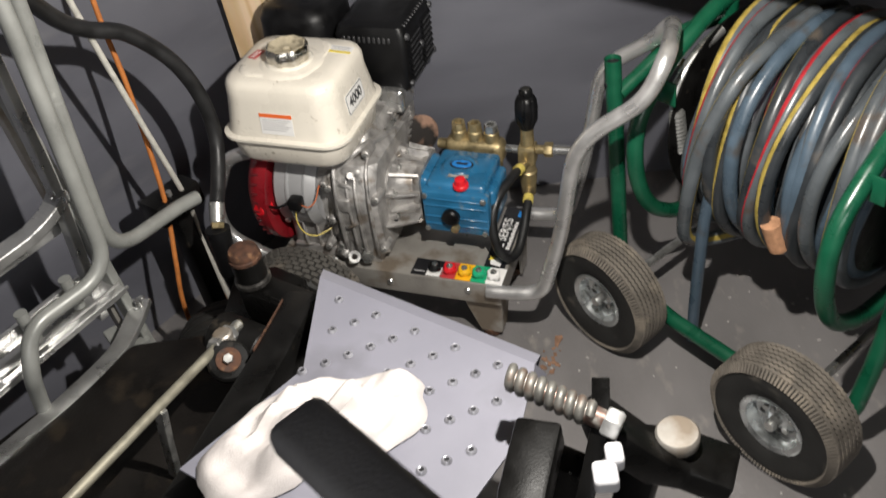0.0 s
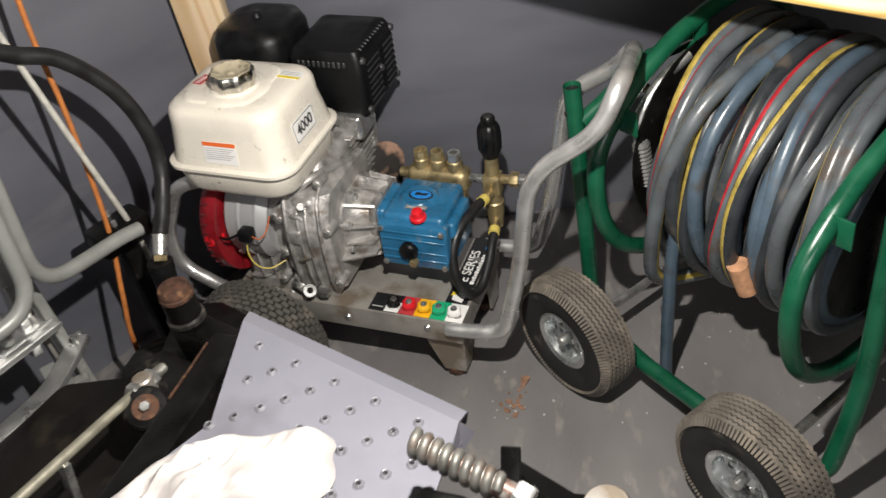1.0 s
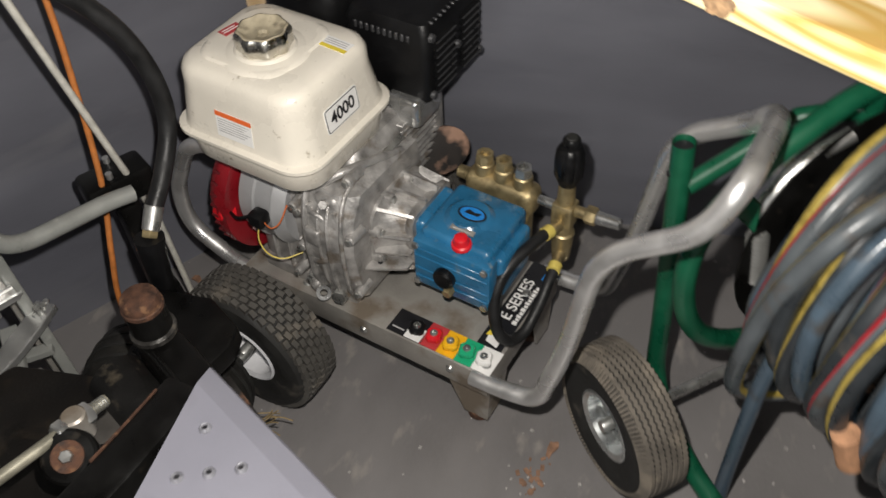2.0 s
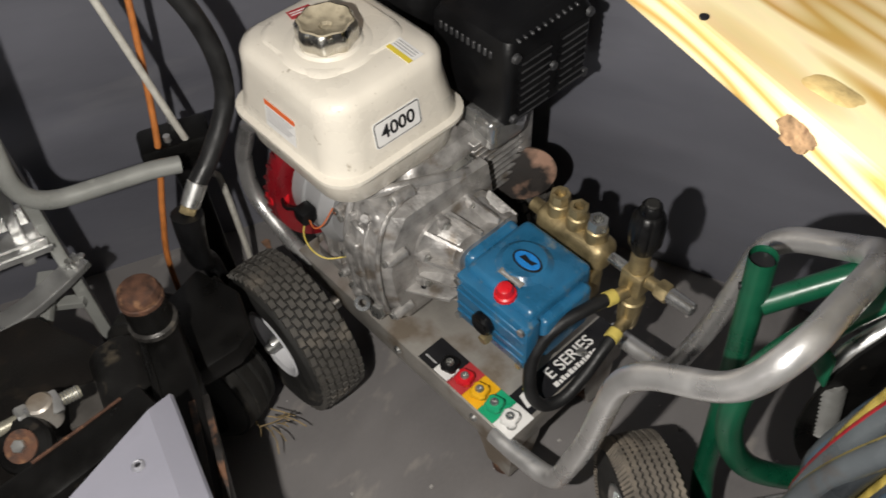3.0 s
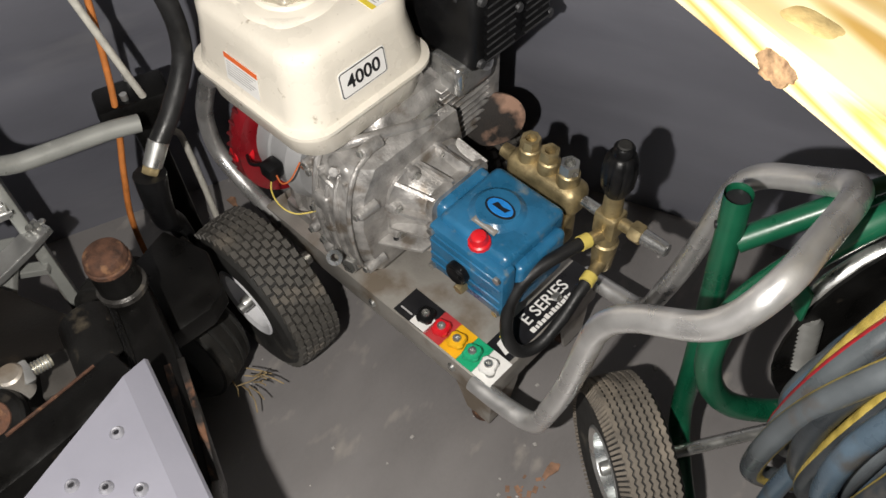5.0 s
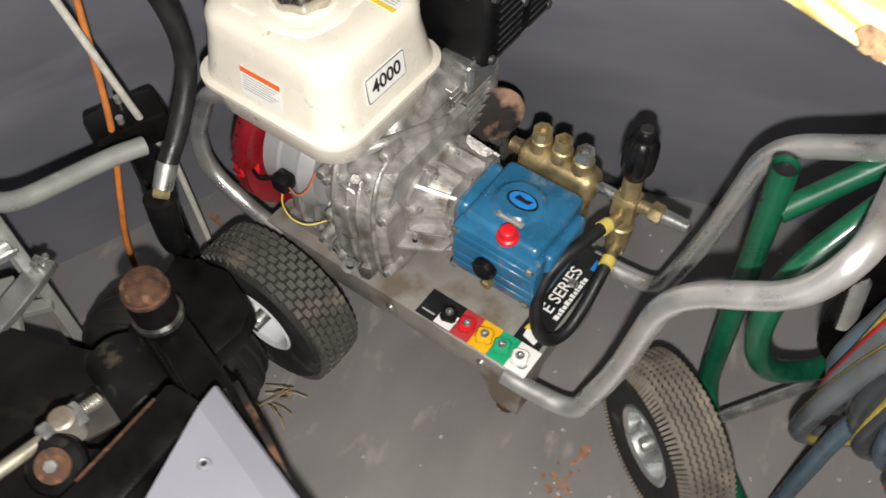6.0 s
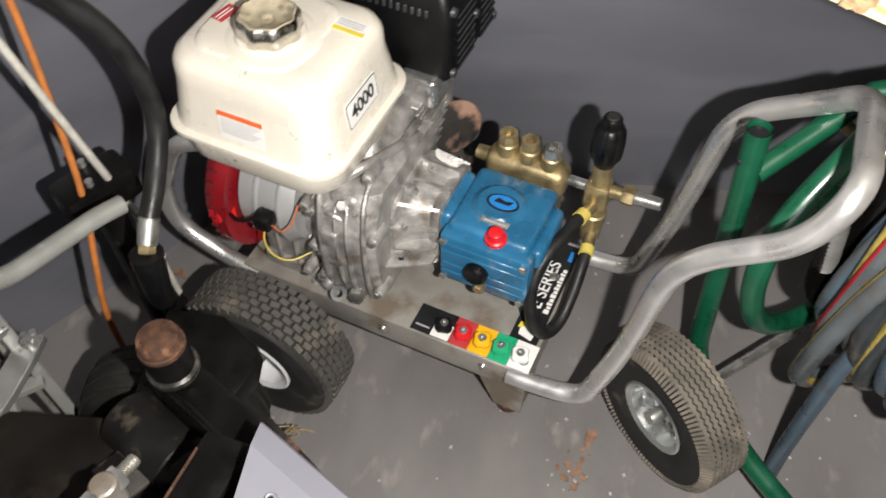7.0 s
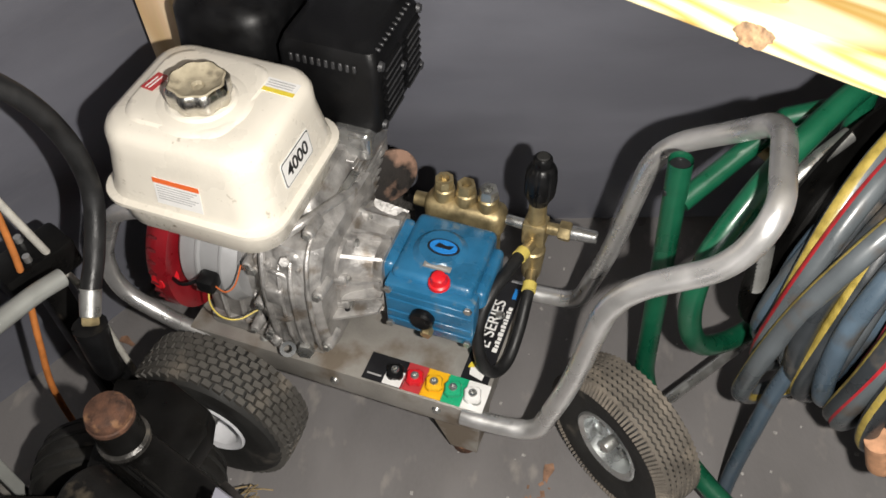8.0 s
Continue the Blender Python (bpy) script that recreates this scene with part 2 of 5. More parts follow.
def rod(p0, p1, r0, r1=None, n=20, bm=None, bevel=0.0):
    p0, p1 = Vector(p0), Vector(p1)
    h = (p1 - p0).length
    r1 = r0 if r1 is None else r1
    if bevel:
        prof = [(0, 0), (r0 - bevel, 0), (r0, bevel), (r1, h - bevel), (r1 - bevel, h), (0, h)]
    else:
        prof = [(0, 0), (r0, 0), (r1, h), (0, h)]
    return lathe(prof, n, frame_at(p0, p1 - p0), bm)


def lathe(prof, n=32, m=None, bm=None, ripple=None):
    """Turns a profile of (radius, height) about z."""
    own = bmesh.new()
    rings = []
    for r, z in prof:
        if r < 1e-6:
            rings.append([own.verts.new((0, 0, z))])
        else:
            row = []
            for k in range(n):
                a = 2 * math.pi * k / n
                q = r * (ripple(k, z) if ripple else 1)
                row.append(own.verts.new((q * math.cos(a), q * math.sin(a), z)))
            rings.append(row)
    for a, b in zip(rings, rings[1:]):
        for k in range(n):
            j = (k + 1) % n
            if len(a) == 1 and len(b) == 1:
                continue
            if len(a) == 1:
                own.faces.new((a[0], b[j], b[k]))
            elif len(b) == 1:
                own.faces.new((a[k], a[j], b[0]))
            else:
                own.faces.new((a[k], a[j], b[j], b[k]))
    if m is not None:
        bmesh.ops.transform(own, matrix=m, verts=own.verts)
    return join(own, bm)


def fillet(pts, rad, n=6):
    """A polyline with its corners rounded."""
    pts = [Vector(p) for p in pts]
    out = [pts[0]]
    for i in range(1, len(pts) - 1):
        a, b, c = pts[i - 1], pts[i], pts[i + 1]
        u, v = (a - b), (c - b)
        r = min(rad, u.length * 0.48, v.length * 0.48)
        p, q = b + u.normalized() * r, b + v.normalized() * r
        for k in range(n + 1):
            s = k / n
            out.append(p * (1 - s) ** 2 + b * 2 * s * (1 - s) + q * s * s)
    out.append(pts[-1])
    return out


def spline(pts, n=8, closed=False):
    """A smooth curve through the points."""
    p = [Vector(k) for k in pts]
    if closed:
        p = [p[-1]] + p + [p[0], p[1]]
    else:
        p = [p[0] * 2 - p[1]] + p + [p[-1] * 2 - p[-2]]
    out = []
    for i in range(1, len(p) - 2):
        for k in range(n):
            t = k / n
            a, b, c, d = p[i - 1], p[i], p[i + 1], p[i + 2]
            out.append(0.5 * ((2 * b) + (c - a) * t + (2 * a - 5 * b + 4 * c - d) * t * t + (3 * b - a - 3 * c + d) * t ** 3))
    if not closed:
        out.append(p[-2])
    return out


def sweep(pts, r, n=12, bm=None, closed=False, stripe=None, hollow=False):
    """A round tube along the points. stripe: a function of (section index, length index) to a material slot."""
    own = bmesh.new() if bm is None or stripe is None else bm
    pts = [Vector(p) for p in pts]
    m = len(pts)
    tang = []
    for i in range(m):
        if closed:
            t = pts[(i + 1) % m] - pts[i - 1]
        else:
            t = pts[min(i + 1, m - 1)] - pts[max(i - 1, 0)]
        tang.append(t.normalized())
    up = tang[0].orthogonal().normalized()
    rings = []
    for i in range(m):
        up = (up - tang[i] * up.dot(tang[i])).normalized()
        side = tang[i].cross(up)
        rr = r(i / max(1, m - 1)) if callable(r) else r
        rings.append([own.verts.new(pts[i] + up * rr * math.cos(2 * math.pi * k / n) + side * rr * math.sin(2 * math.pi * k / n)) for k in range(n)])
    for i in range(m if closed else m - 1):
        a, b = rings[i], rings[(i + 1) % m]
        for k in range(n):
            j = (k + 1) % n
            f = own.faces.new((a[k], a[j], b[j], b[k]))
            if stripe:
                f.material_index = stripe(k, i)
    if not closed and not hollow:
        own.faces.new(rings[0])
        own.faces.new(rings[-1])
    return own if stripe else join(own, bm)


def hexnut(p, d, r, h, bm=None):
    return lathe([(0, 0), (r * 0.9, 0), (r, h * 0.15), (r, h * 0.85), (r * 0.88, h), (0, h)], 6, frame_at(p, d), bm)


def slab(outline, z0, z1, bm=None, bevel=0.0):
    """An upright prism over an outline in x and y."""
    own = bmesh.new()
    f = own.faces.new([own.verts.new((x, y, z0)) for x, y in outline])
    ext = bmesh.ops.extrude_face_region(own, geom=[f])
    bmesh.ops.translate(own, vec=(0, 0, z1 - z0), verts=[v for v in ext["geom"] if isinstance(v, bmesh.types.BMVert)])
    if bevel:
        bmesh.ops.bevel(own, geom=list(own.edges), offset=bevel, segments=2, affect="EDGES", profile=0.5)
    return join(own, bm)


def loft(sections, bm=None):
    """Joins closed sections of equal length into one closed body."""
    own = bmesh.new()
    rows = [[own.verts.new(p) for p in s] for s in sections]
    for a, b in zip(rows, rows[1:]):
        k = len(a)
        for i in range(k):
            own.faces.new((a[i], a[(i + 1) % k], b[(i + 1) % k], b[i]))
    own.faces.new(rows[0])
    own.faces.new(rows[-1])
    return join(own, bm)


def rrect(x0, x1, y0, y1, r, z, n=6):
    """A rectangle with round corners at height z."""
    out = []
    for cx, cy, a0 in ((x1 - r, y1 - r, 0), (x0 + r, y1 - r, 90), (x0 + r, y0 + r, 180), (x1 - r, y0 + r, 270)):
        for k in range(n + 1):
            a = radians(a0 + 90 * k / n)
            out.append((cx + r * math.cos(a), cy + r * math.sin(a), z))
    return out


def text_mesh(words, size, bold=0.0):
    cu = bpy.data.curves.new("text", "FONT")
    cu.body, cu.size, cu.align_x, cu.align_y, cu.extrude, cu.offset = words, size, "CENTER", "CENTER", 0.0003, bold
    tmp = bpy.data.objects.new("text", cu)
    scene.collection.objects.link(tmp)
    me = bpy.data.meshes.new_from_object(tmp.evaluated_get(bpy.context.evaluated_depsgraph_get()))
    bpy.data.objects.remove(tmp)
    bm = bmesh.new()
    bm.from_mesh(me)
    bpy.data.meshes.remove(me)
    return bm


def placed(bm, m):
    bmesh.ops.transform(bm, matrix=m, verts=bm.verts)
    return bm


# ---- the trailer: floor, walls, ceiling ----
CORNER, SLANT = Vector((-0.63, 2.03)), Vector((-0.63, -0.777))
LEFT_END = CORNER + SLANT * 1.15
solo("floor", box((-1.7, -3.0, -0.06), (2.4, 2.2, 0.0)), M_FLOOR, "grey painted plywood trailer floor with scuffs and grit", "floor", "structure", smooth=None)
solo("wall_north", box((CORNER.x, 2.03, 0.0), (2.4, 2.09, 2.1)), M_WALL, "dark blue-grey painted end wall", "wall", "structure", smooth=None)
d = SLANT.normalized()
nrm = Vector((-d.y, d.x)) * -1
if nrm.x > 0:
    nrm = -nrm
solo("wall_west", slab([CORNER, LEFT_END, LEFT_END + nrm * 0.06, CORNER + nrm * 0.06], 0.0, 2.1), M_WALL, "slanted blue-grey painted wall of the nose", "wall", "structure", smooth=None)
solo("wall_south_west", box((LEFT_END.x - 0.06, -2.6, 0.0), (LEFT_END.x, LEFT_END.y, 2.1)), M_WALL, "long grey painted side wall", "wall", "structure", smooth=None)
solo("wall_east", box((2.2, -2.6, 0.0), (2.26, 2.03, 2.1)), M_WALL, "long grey painted side wall of the trailer", "wall", "structure", smooth=None)
solo("ceiling", box((-1.7, -2.6, 2.1), (2.4, 2.15, 2.15)), M_CEIL, "grey painted trailer ceiling panel", "ceiling", "structure", smooth=None)
solo("ground", box((-60, -80, -0.6), (60, 40, -0.5)), mat("gravel yard", (0.2, 0.19, 0.17), 0.9), "pale gravel yard outside the open door", "ground", "structure", smooth=None)


# ---- shelf: stud, rail and pine top over the hose reel ----
stud = solo("stud", box((-0.055, -0.02, 0.0), (0.055, 0.02, 0.93), 0.003), M_STUD, "pale pine stud standing in the corner", "stud", "structure", m=pose(-0.585, 1.965, 0.0))
SHELF = pose(0.078, 1.468, 0.962, 0, 5.6, -30.5)
shelf = thing("pine_shelf", SHELF, "pale yellow pine shelf board with dark knots", "shelf")
board = part("board", box((-0.24, 0.0, -0.038), (1.9, 0.236, 0.0), 0.007, 3), M_PINE, shelf, smooth=None)
part("knot", placed(lathe([(0, -0.016), (0.015, -0.016), (0.017, -0.004), (0.0165, 0.0012), (0.010, 0.0022), (0, 0.0012)], 30, Matrix.Diagonal((1.1, 0.85, 1, 1)), None, lambda k, z: 1 + 0.10 * math.sin(k * 1.3) + 0.06 * math.sin(k * 2.9)),
                    Matrix.Translation((0.158, -0.0006, -0.019)) @ Matrix.Rotation(radians(76), 4, "X")), M_KNOT, shelf, "rough brown knot at the edge")
part("knot", placed(lathe([(0, -0.01), (0.013, -0.01), (0.0135, 0.0), (0.011, 0.0007), (0, 0.0009)], 30, Matrix.Scale(1.9, 4, (1, 0, 0)), None, lambda k, z: 1 + 0.08 * math.sin(k * 0.8)),
                    Matrix.Translation((0.150, 0.036, -0.0002)) @ Matrix.Rotation(radians(18), 4, "Z")), M_KNOTPALE, shelf, "pale oval knot")
# a black plug in place of a hole, its shade put into colour
part("nail_hole", rod((0.031, 0.010, -0.004), (0.031, 0.010, 0.0012), 0.0042, n=12), M_INK_HOLE, shelf, "small dark nail hole")
for k in range(4):
    y0 = 0.242 + 0.242 * k
    part("board", box((max(-0.20, (0.857 * (y0 + 0.236) - 0.548) / 0.506), y0, -0.038), (1.9, y0 + 0.236, -0.001 - 0.001 * (k % 2)), 0.004), M_PINE, shelf, smooth=None)
part("post", box((1.75, 0.05, -0.79), (1.84, 0.09, -0.038), 0.003), M_STUD, shelf, smooth=None)


# ---- wheels ----
def wheel(parent, m, r, width, rim_r, rim_mat, tread, dust, spokes=False):
    """A pneumatic wheel about local z; the outer face looks along -z."""
    h = width / 2
    tyre = part("tyre", placed(lathe([(rim_r, -h * 0.72), (rim_r + 0.006, -h * 0.86), (r * 0.80, -h), (r * 0.92, -h * 0.93), (r * 0.978, -h * 0.74),
                                      (r * 0.99, -h * 0.3), (r * 0.992, 0), (r * 0.99, h * 0.3), (r * 0.978, h * 0.74), (r * 0.92, h * 0.93), (r * 0.80, h),
                                      (rim_r + 0.006, h * 0.86), (rim_r, h * 0.72)], 56), m), M_RUBBER, parent, "black dusty rubber tyre")
    bm = bmesh.new()
    if tread == "turf":
        rows, count = 7, 46
        for i in range(rows):
            z = (i - (rows - 1) / 2) * (1.66 * h / rows)
            fall = 0.992 - 0.055 * abs(z / h) ** 3
            for k in range(count):
                a = 2 * math.pi * (k + 0.5 * (i % 2)) / count
                c = m @ Matrix.Rotation(a, 4, "Z") @ Matrix.Translation((r * fall, 0, z)) @ Matrix.Rotation(radians(8 if i % 2 else -8), 4, "X")
                box((-0.004, -r * math.pi / count * 0.77, -0.66 * h / rows), (0.0078, r * math.pi / count * 0.77, 0.66 * h / rows), 0.0, 1, bm, c)
    else:
        for i, z in enumerate((-0.70, -0.47, -0.235, 0.0, 0.235, 0.47, 0.70)):
            own = bmesh.new()
            n = 150
            w = h * 0.078
            ring = []
            for k in range(n):
                a = 2 * math.pi * k / n
                wob = (h * 0.034) * (1 if k % 2 else -1)
                fall = 0.992 - 0.022 * abs(z) ** 3
                row = []
                for rr, dz in ((r * fall - 0.003, -w), (r * fall + 0.0035, -w), (r * fall + 0.0035, w), (r * fall - 0.003, w)):
                    row.append(own.verts.new((rr * math.cos(a), rr * math.sin(a), z * h + dz + wob)))
                ring.append(row)
            for k in range(n):
                p, q = ring[k], ring[(k + 1) % n]
                for j in range(3):
                    own.faces.new((p[j], p[j + 1], q[j + 1], q[j]))
            bmesh.ops.transform(own, matrix=m, verts=own.verts)
            join(own, bm)
        for k in range(110):
            for sgn in (-1,):
                c = m @ Matrix.Rotation(2 * math.pi * k / 110, 4, "Z") @ Matrix.Translation((r * 0.942, 0, sgn * h * 0.855)) @ Matrix.Rotation(radians(sgn * 42), 4, "Y")
                box((-0.010, -0.0021, -0.0032), (0.010, 0.0021, 0.0025), 0.0, 1, bm, c)
    part("tread", bm, dust, tyre, "worn tread with packed dust", smooth=None)
    dish = 0.35 * h
    rim = part("rim", placed(lathe([(0, -dish), (rim_r * 0.30, -dish), (rim_r * 0.34, -dish * 0.9), (rim_r * 0.62, -dish * 0.2), (rim_r * 0.80, -dish * 0.5), (rim_r * 0.86, -h * 0.80),
                                    (rim_r * 1.0, -h * 0.90), (rim_r * 1.06, -h * 0.86), (rim_r * 1.04, -h * 0.7), (rim_r * 1.0, 0), (rim_r * 1.04, h * 0.8), (rim_r * 0.8, h * 0.7), (0, h * 0.3)], 40), m), rim_mat, parent)
    hub = lathe([(0, -h * 0.95), (rim_r * 0.16, -h * 0.95), (rim_r * 0.18, -h * 0.85), (rim_r * 0.18, -dish * 0.8), (0, -dish * 0.8)], 20, m)
    part("hub", hub, M_STEEL, rim)
    if spokes:
        for k in range(5):
            a = 2 * math.pi * k / 5 + 0.3
            hexnut(m @ Vector((rim_r * 0.45 * math.cos(a), rim_r * 0.45 * math.sin(a), -dish * 0.62)), m.to_3x3() @ Vector((0, 0, -1)), 0.007, 0.006, bm2 := bmesh.new())
            part("bolt", bm2, M_STEEL, rim)
            # vent holes are black plugs that paint in the shade of an opening
            part("vent", rod(m @ Vector((rim_r * 0.62 * math.cos(a + 0.6), rim_r * 0.62 * math.sin(a + 0.6), -dish * 0.42)),
                             m @ Vector((rim_r * 0.62 * math.cos(a + 0.6), rim_r * 0.62 * math.sin(a + 0.6), 0)), 0.006, n=12), M_INK_HOLE, rim, "dark round vent hole")
    return tyre


# ---- pressure washer on its two-wheeled aluminium cart ----
W = pose(-0.069, 1.428, 0.178, 0, 3.5, -17.2)
washer = thing("pressure_washer", W, "petrol pressure washer with cream tank and blue pump, aluminium cart", "pressure washer")
BACK = 0.275
deck = part("deck", box((-0.535, 0.0, -0.004), (0.0, BACK, 0.0), 0.0015), M_PLATE, washer, "stained aluminium deck plate")
part("skirt", box((-0.535, -0.002, -0.058), (0.0, 0.002, -0.001), 0.001), M_PLATE, washer)
part("skirt", box((-0.535, BACK - 0.002, -0.058), (0.0, BACK + 0.002, -0.001), 0.001), M_PLATE, washer)
part("end_plate", box((-0.002, 0.002, -0.058), (0.001, BACK - 0.002, -0.001), 0.001), M_PLATE, washer)
part("end_plate", box((-0.536, 0.002, -0.058), (-0.533, BACK - 0.002, -0.001), 0.001), M_PLATE, washer)
for bx, bz in ((-0.016, -0.028), (-0.075, -0.024), (-0.26, -0.03)):
    part("bolt", lathe([(0, 0.0), (0.008, 0.0), (0.0085, 0.001), (0.006, 0.005), (0, 0.006)], 14, frame_at((bx, -0.002, bz), (0, -1, 0))), M_STEEL, washer)
for bx, by in ((-0.014, 0.02), (-0.028, 0.20), (-0.40, 0.02)):
    part("bolt", lathe([(0, 0.0), (0.009, 0.0), (0.0095, 0.001), (0.006, 0.006), (0, 0.007)], 14, frame_at((bx, by, 0), (0, 0, 1))), M_STEEL, washer)
for fy, sg in ((0.012, 1), (BACK - 0.012, -1)):
    part("leg", loft([[(-0.105, fy, -0.005), (-0.003, fy, -0.005), (-0.003, fy + sg * 0.075, -0.005), (-0.010, fy + sg * 0.075, -0.005), (-0.010, fy + sg * 0.006, -0.005), (-0.105, fy + sg * 0.006, -0.005)],
                      [(-0.085, fy, -0.085), (-0.003, fy, -0.085), (-0.003, fy + sg * 0.065, -0.085), (-0.010, fy + sg * 0.065, -0.085), (-0.010, fy + sg * 0.006, -0.085), (-0.085, fy + sg * 0.006, -0.085)],
                      [(-0.055, fy, -0.158), (-0.006, fy, -0.158), (-0.006, fy + sg * 0.048, -0.158), (-0.012, fy + sg * 0.048, -0.158), (-0.012, fy + sg * 0.006, -0.158), (-0.055, fy + sg * 0.006, -0.158)]]), M_PLATE, washer, "folded sheet metal leg")
    part("rubber_foot", rod((-0.034, fy + sg * 0.02, -0.176), (-0.034, fy + sg * 0.02, -0.155), 0.022, bevel=0.003), M_RUST, washer, "rusty rubber foot")

# tubes
T_R = 0.0158
near = [(-0.03, -0.002, -0.016), (0.03, -0.003, -0.012), (0.095, 0.0, 0.0), (0.135, 0.0, 0.17), (0.163, 0.0, 0.395), (0.285, 0.0, 0.495), (0.314, 0.018, 0.575)]
far = [(0.308, 0.205, 0.546), (0.266, 0.262, 0.470), (0.166, BACK, 0.400), (0.135, BACK, 0.17), (0.095, BACK, 0.0), (0.03, BACK + 0.003, -0.012), (-0.03, BACK + 0.002, -0.016)]
part("handle", sweep(fillet(near + far, 0.07, 8), T_R, 18), M_TUBE, washer, "bent aluminium push handle with scratches")
bump_n = [(-0.50, 0.006, -0.022), (-0.56, 0.004, -0.012), (-0.665, 0.0, 0.045), (-0.667, 0.0, 0.14), (-0.60, 0.0, 0.275), (-0.52, 0.01, 0.295)]
bump_f = [(x, BACK - y, z) for x, y, z in reversed(bump_n)]
part("guard_tube", sweep(fillet(bump_n, 0.06, 8), T_R * 0.95, 16), M_TUBE, washer, "bent aluminium guard tube")
part("guard_tube", sweep(fillet(bump_f, 0.06, 8), T_R * 0.95, 16), M_TUBE, washer)

# wheels
part("axle", rod((-0.43, -0.16, -0.054), (-0.43, BACK + 0.17, -0.054), 0.009), M_STEEL, washer)
wheel_f = part("wheel_hub", rod((-0.43, -0.06, -0.054), (-0.43, -0.002, -0.054), 0.0135, bevel=0.002), M_STEEL, washer)
wheel(wheel_f, frame_at((-0.434, -0.100, -0.054), (0, 1, 0)), 0.142, 0.104, 0.066, M_RIMWHITE, "turf", M_TURF)
wheel_b = part("wheel_hub", rod((-0.43, BACK + 0.002, -0.054), (-0.43, BACK + 0.06, -0.054), 0.02), M_BLACK, washer)
wheel(wheel_b, frame_at((-0.425, BACK + 0.115, -0.054), (0, -1, 0)), 0.142, 0.104, 0.066, M_RIMWHITE, "turf", M_TURF)

def ribbon_simple(p, q, w, h):
    p, q = Vector(p), Vector(q)
    return box((-w / 2, -h / 2, 0), (w / 2, h / 2, (q - p).length), 0.001, 1, None, frame_at(p, q - p))


# engine block
blk = bmesh.new()
box((-0.505, 0.03, 0.012), (-0.30, 0.225, 0.235), 0.018, 3, blk)
box((-0.50, 0.02, 0.0), (-0.285, 0.24, 0.03), 0.006, 2, blk)
box((-0.345, 0.012, 0.035), (-0.292, 0.235, 0.265), 0.014, 3, blk)
box((-0.46, 0.05, 0.20), (-0.32, 0.21, 0.315), 0.012, 2, blk)
block = part("engine_block", blk, M_ALLOY, washer, "cast aluminium crankcase with ribs and bolts")
cowl = part("fan_cowl", lathe([(0, 0), (0.104, 0), (0.109, 0.005), (0.109, 0.030), (0.1125, 0.033), (0.1125, 0.037), (0.109, 0.040), (0.109, 0.072), (0.1125, 0.075), (0.1125, 0.079), (0.108, 0.084), (0.100, 0.100), (0, 0.100)], 56, frame_at((-0.508, 0.105, 0.168), (1, 0, 0))), M_COWL, washer, "smooth grey fan cowl with raised ridges")
for x, z in ((-0.506, 0.262), (-0.497, 0.105), (-0.405, 0.085)):
    yb = 0.105 - math.sqrt(max(0.0, 0.109 ** 2 - (z - 0.168) ** 2))
    part("bolt", hexnut((x, yb + 0.003, z), (0, -1, (z - 0.168) * 8), 0.008, 0.009), M_STEEL, cowl)
# no real opening: a black disc gives the hole's shade
part("hole", rod((-0.452, -0.0028, 0.185), (-0.452, -0.0050, 0.185), 0.003, n=10), M_INK_HOLE, cowl)
for x, w_, d_ in ((-0.350, 0.010, 0.0), (-0.372, 0.006, 0.008), (-0.300, 0.009, 0.004)):
    part("rib", box((x, d_, 0.03), (x + w_, 0.03 + d_, 0.245), 0.004, 2), M_ALLOY, block)
for x, z in ((-0.365, 0.06), (-0.345, 0.105), (-0.40, 0.05), (-0.352, 0.20), (-0.38, 0.225)):
    part("boss", rod((x, 0.04, z), (x, 0.0, z), 0.012, 0.009, 12, bevel=0.002), M_ALLOY, block)
    part("bolt", hexnut((x, 0.001, z), (0, -1, 0), 0.006, 0.006), M_STEEL, block)
for k, (y, z) in enumerate(((0.016, 0.05), (0.012, 0.25), (0.12, 0.272), (0.225, 0.25), (0.016, 0.15))):
    part("bolt", hexnut((-0.318, y, z), (0.3, -0.6, 0.5), 0.009, 0.009), M_ALLOY, block)
rs = random.Random(21)
part("gear_cover", loft([[(x, y, z) for y, z in ((0.016 + d_, 0.03), (-0.002 + d_, 0.085), (-0.010 + d_, 0.16), (0.0 + d_, 0.225), (0.028 + d_, 0.268), (0.12, 0.282 - d_), (0.215, 0.262), (0.235, 0.14), (0.215, 0.03))]
                          for x, d_ in ((-0.364, 0.012), (-0.354, 0.001), (-0.302, -0.004), (-0.276, 0.004), (-0.264, 0.016))]), M_ALLOY, block, "bulging ribbed gear cover", smooth=28)
for x, r_, top in ((-0.352, 0.0055, 0.287), (-0.326, 0.0035, 0.262), (-0.306, 0.0050, 0.270), (-0.278, 0.0042, 0.285)):
    part("rib", sweep(spline([(x - 0.004, 0.012, 0.035), (x + 0.002, -0.005, 0.085), (x + 0.004, -0.0115, 0.16), (x + 0.001, -0.003, 0.222), (x - 0.006, 0.028, top - 0.016), (x - 0.012, 0.10, top)], 4), r_, 8), M_ALLOY, block)
part("rib", sweep(spline([(-0.360, 0.006, 0.115), (-0.335, -0.010, 0.125), (-0.31, -0.012, 0.140), (-0.292, -0.002, 0.160)], 4), 0.0045, 8), M_ALLOY, block)
part("rib", sweep(spline([(-0.358, 0.008, 0.225), (-0.33, 0.0, 0.232), (-0.30, 0.006, 0.215)], 4), 0.005, 8), M_ALLOY, block)
part("breather", box((-0.350, -0.016, 0.168), (-0.318, 0.004, 0.205), 0.006, 3), M_ALLOY, block)
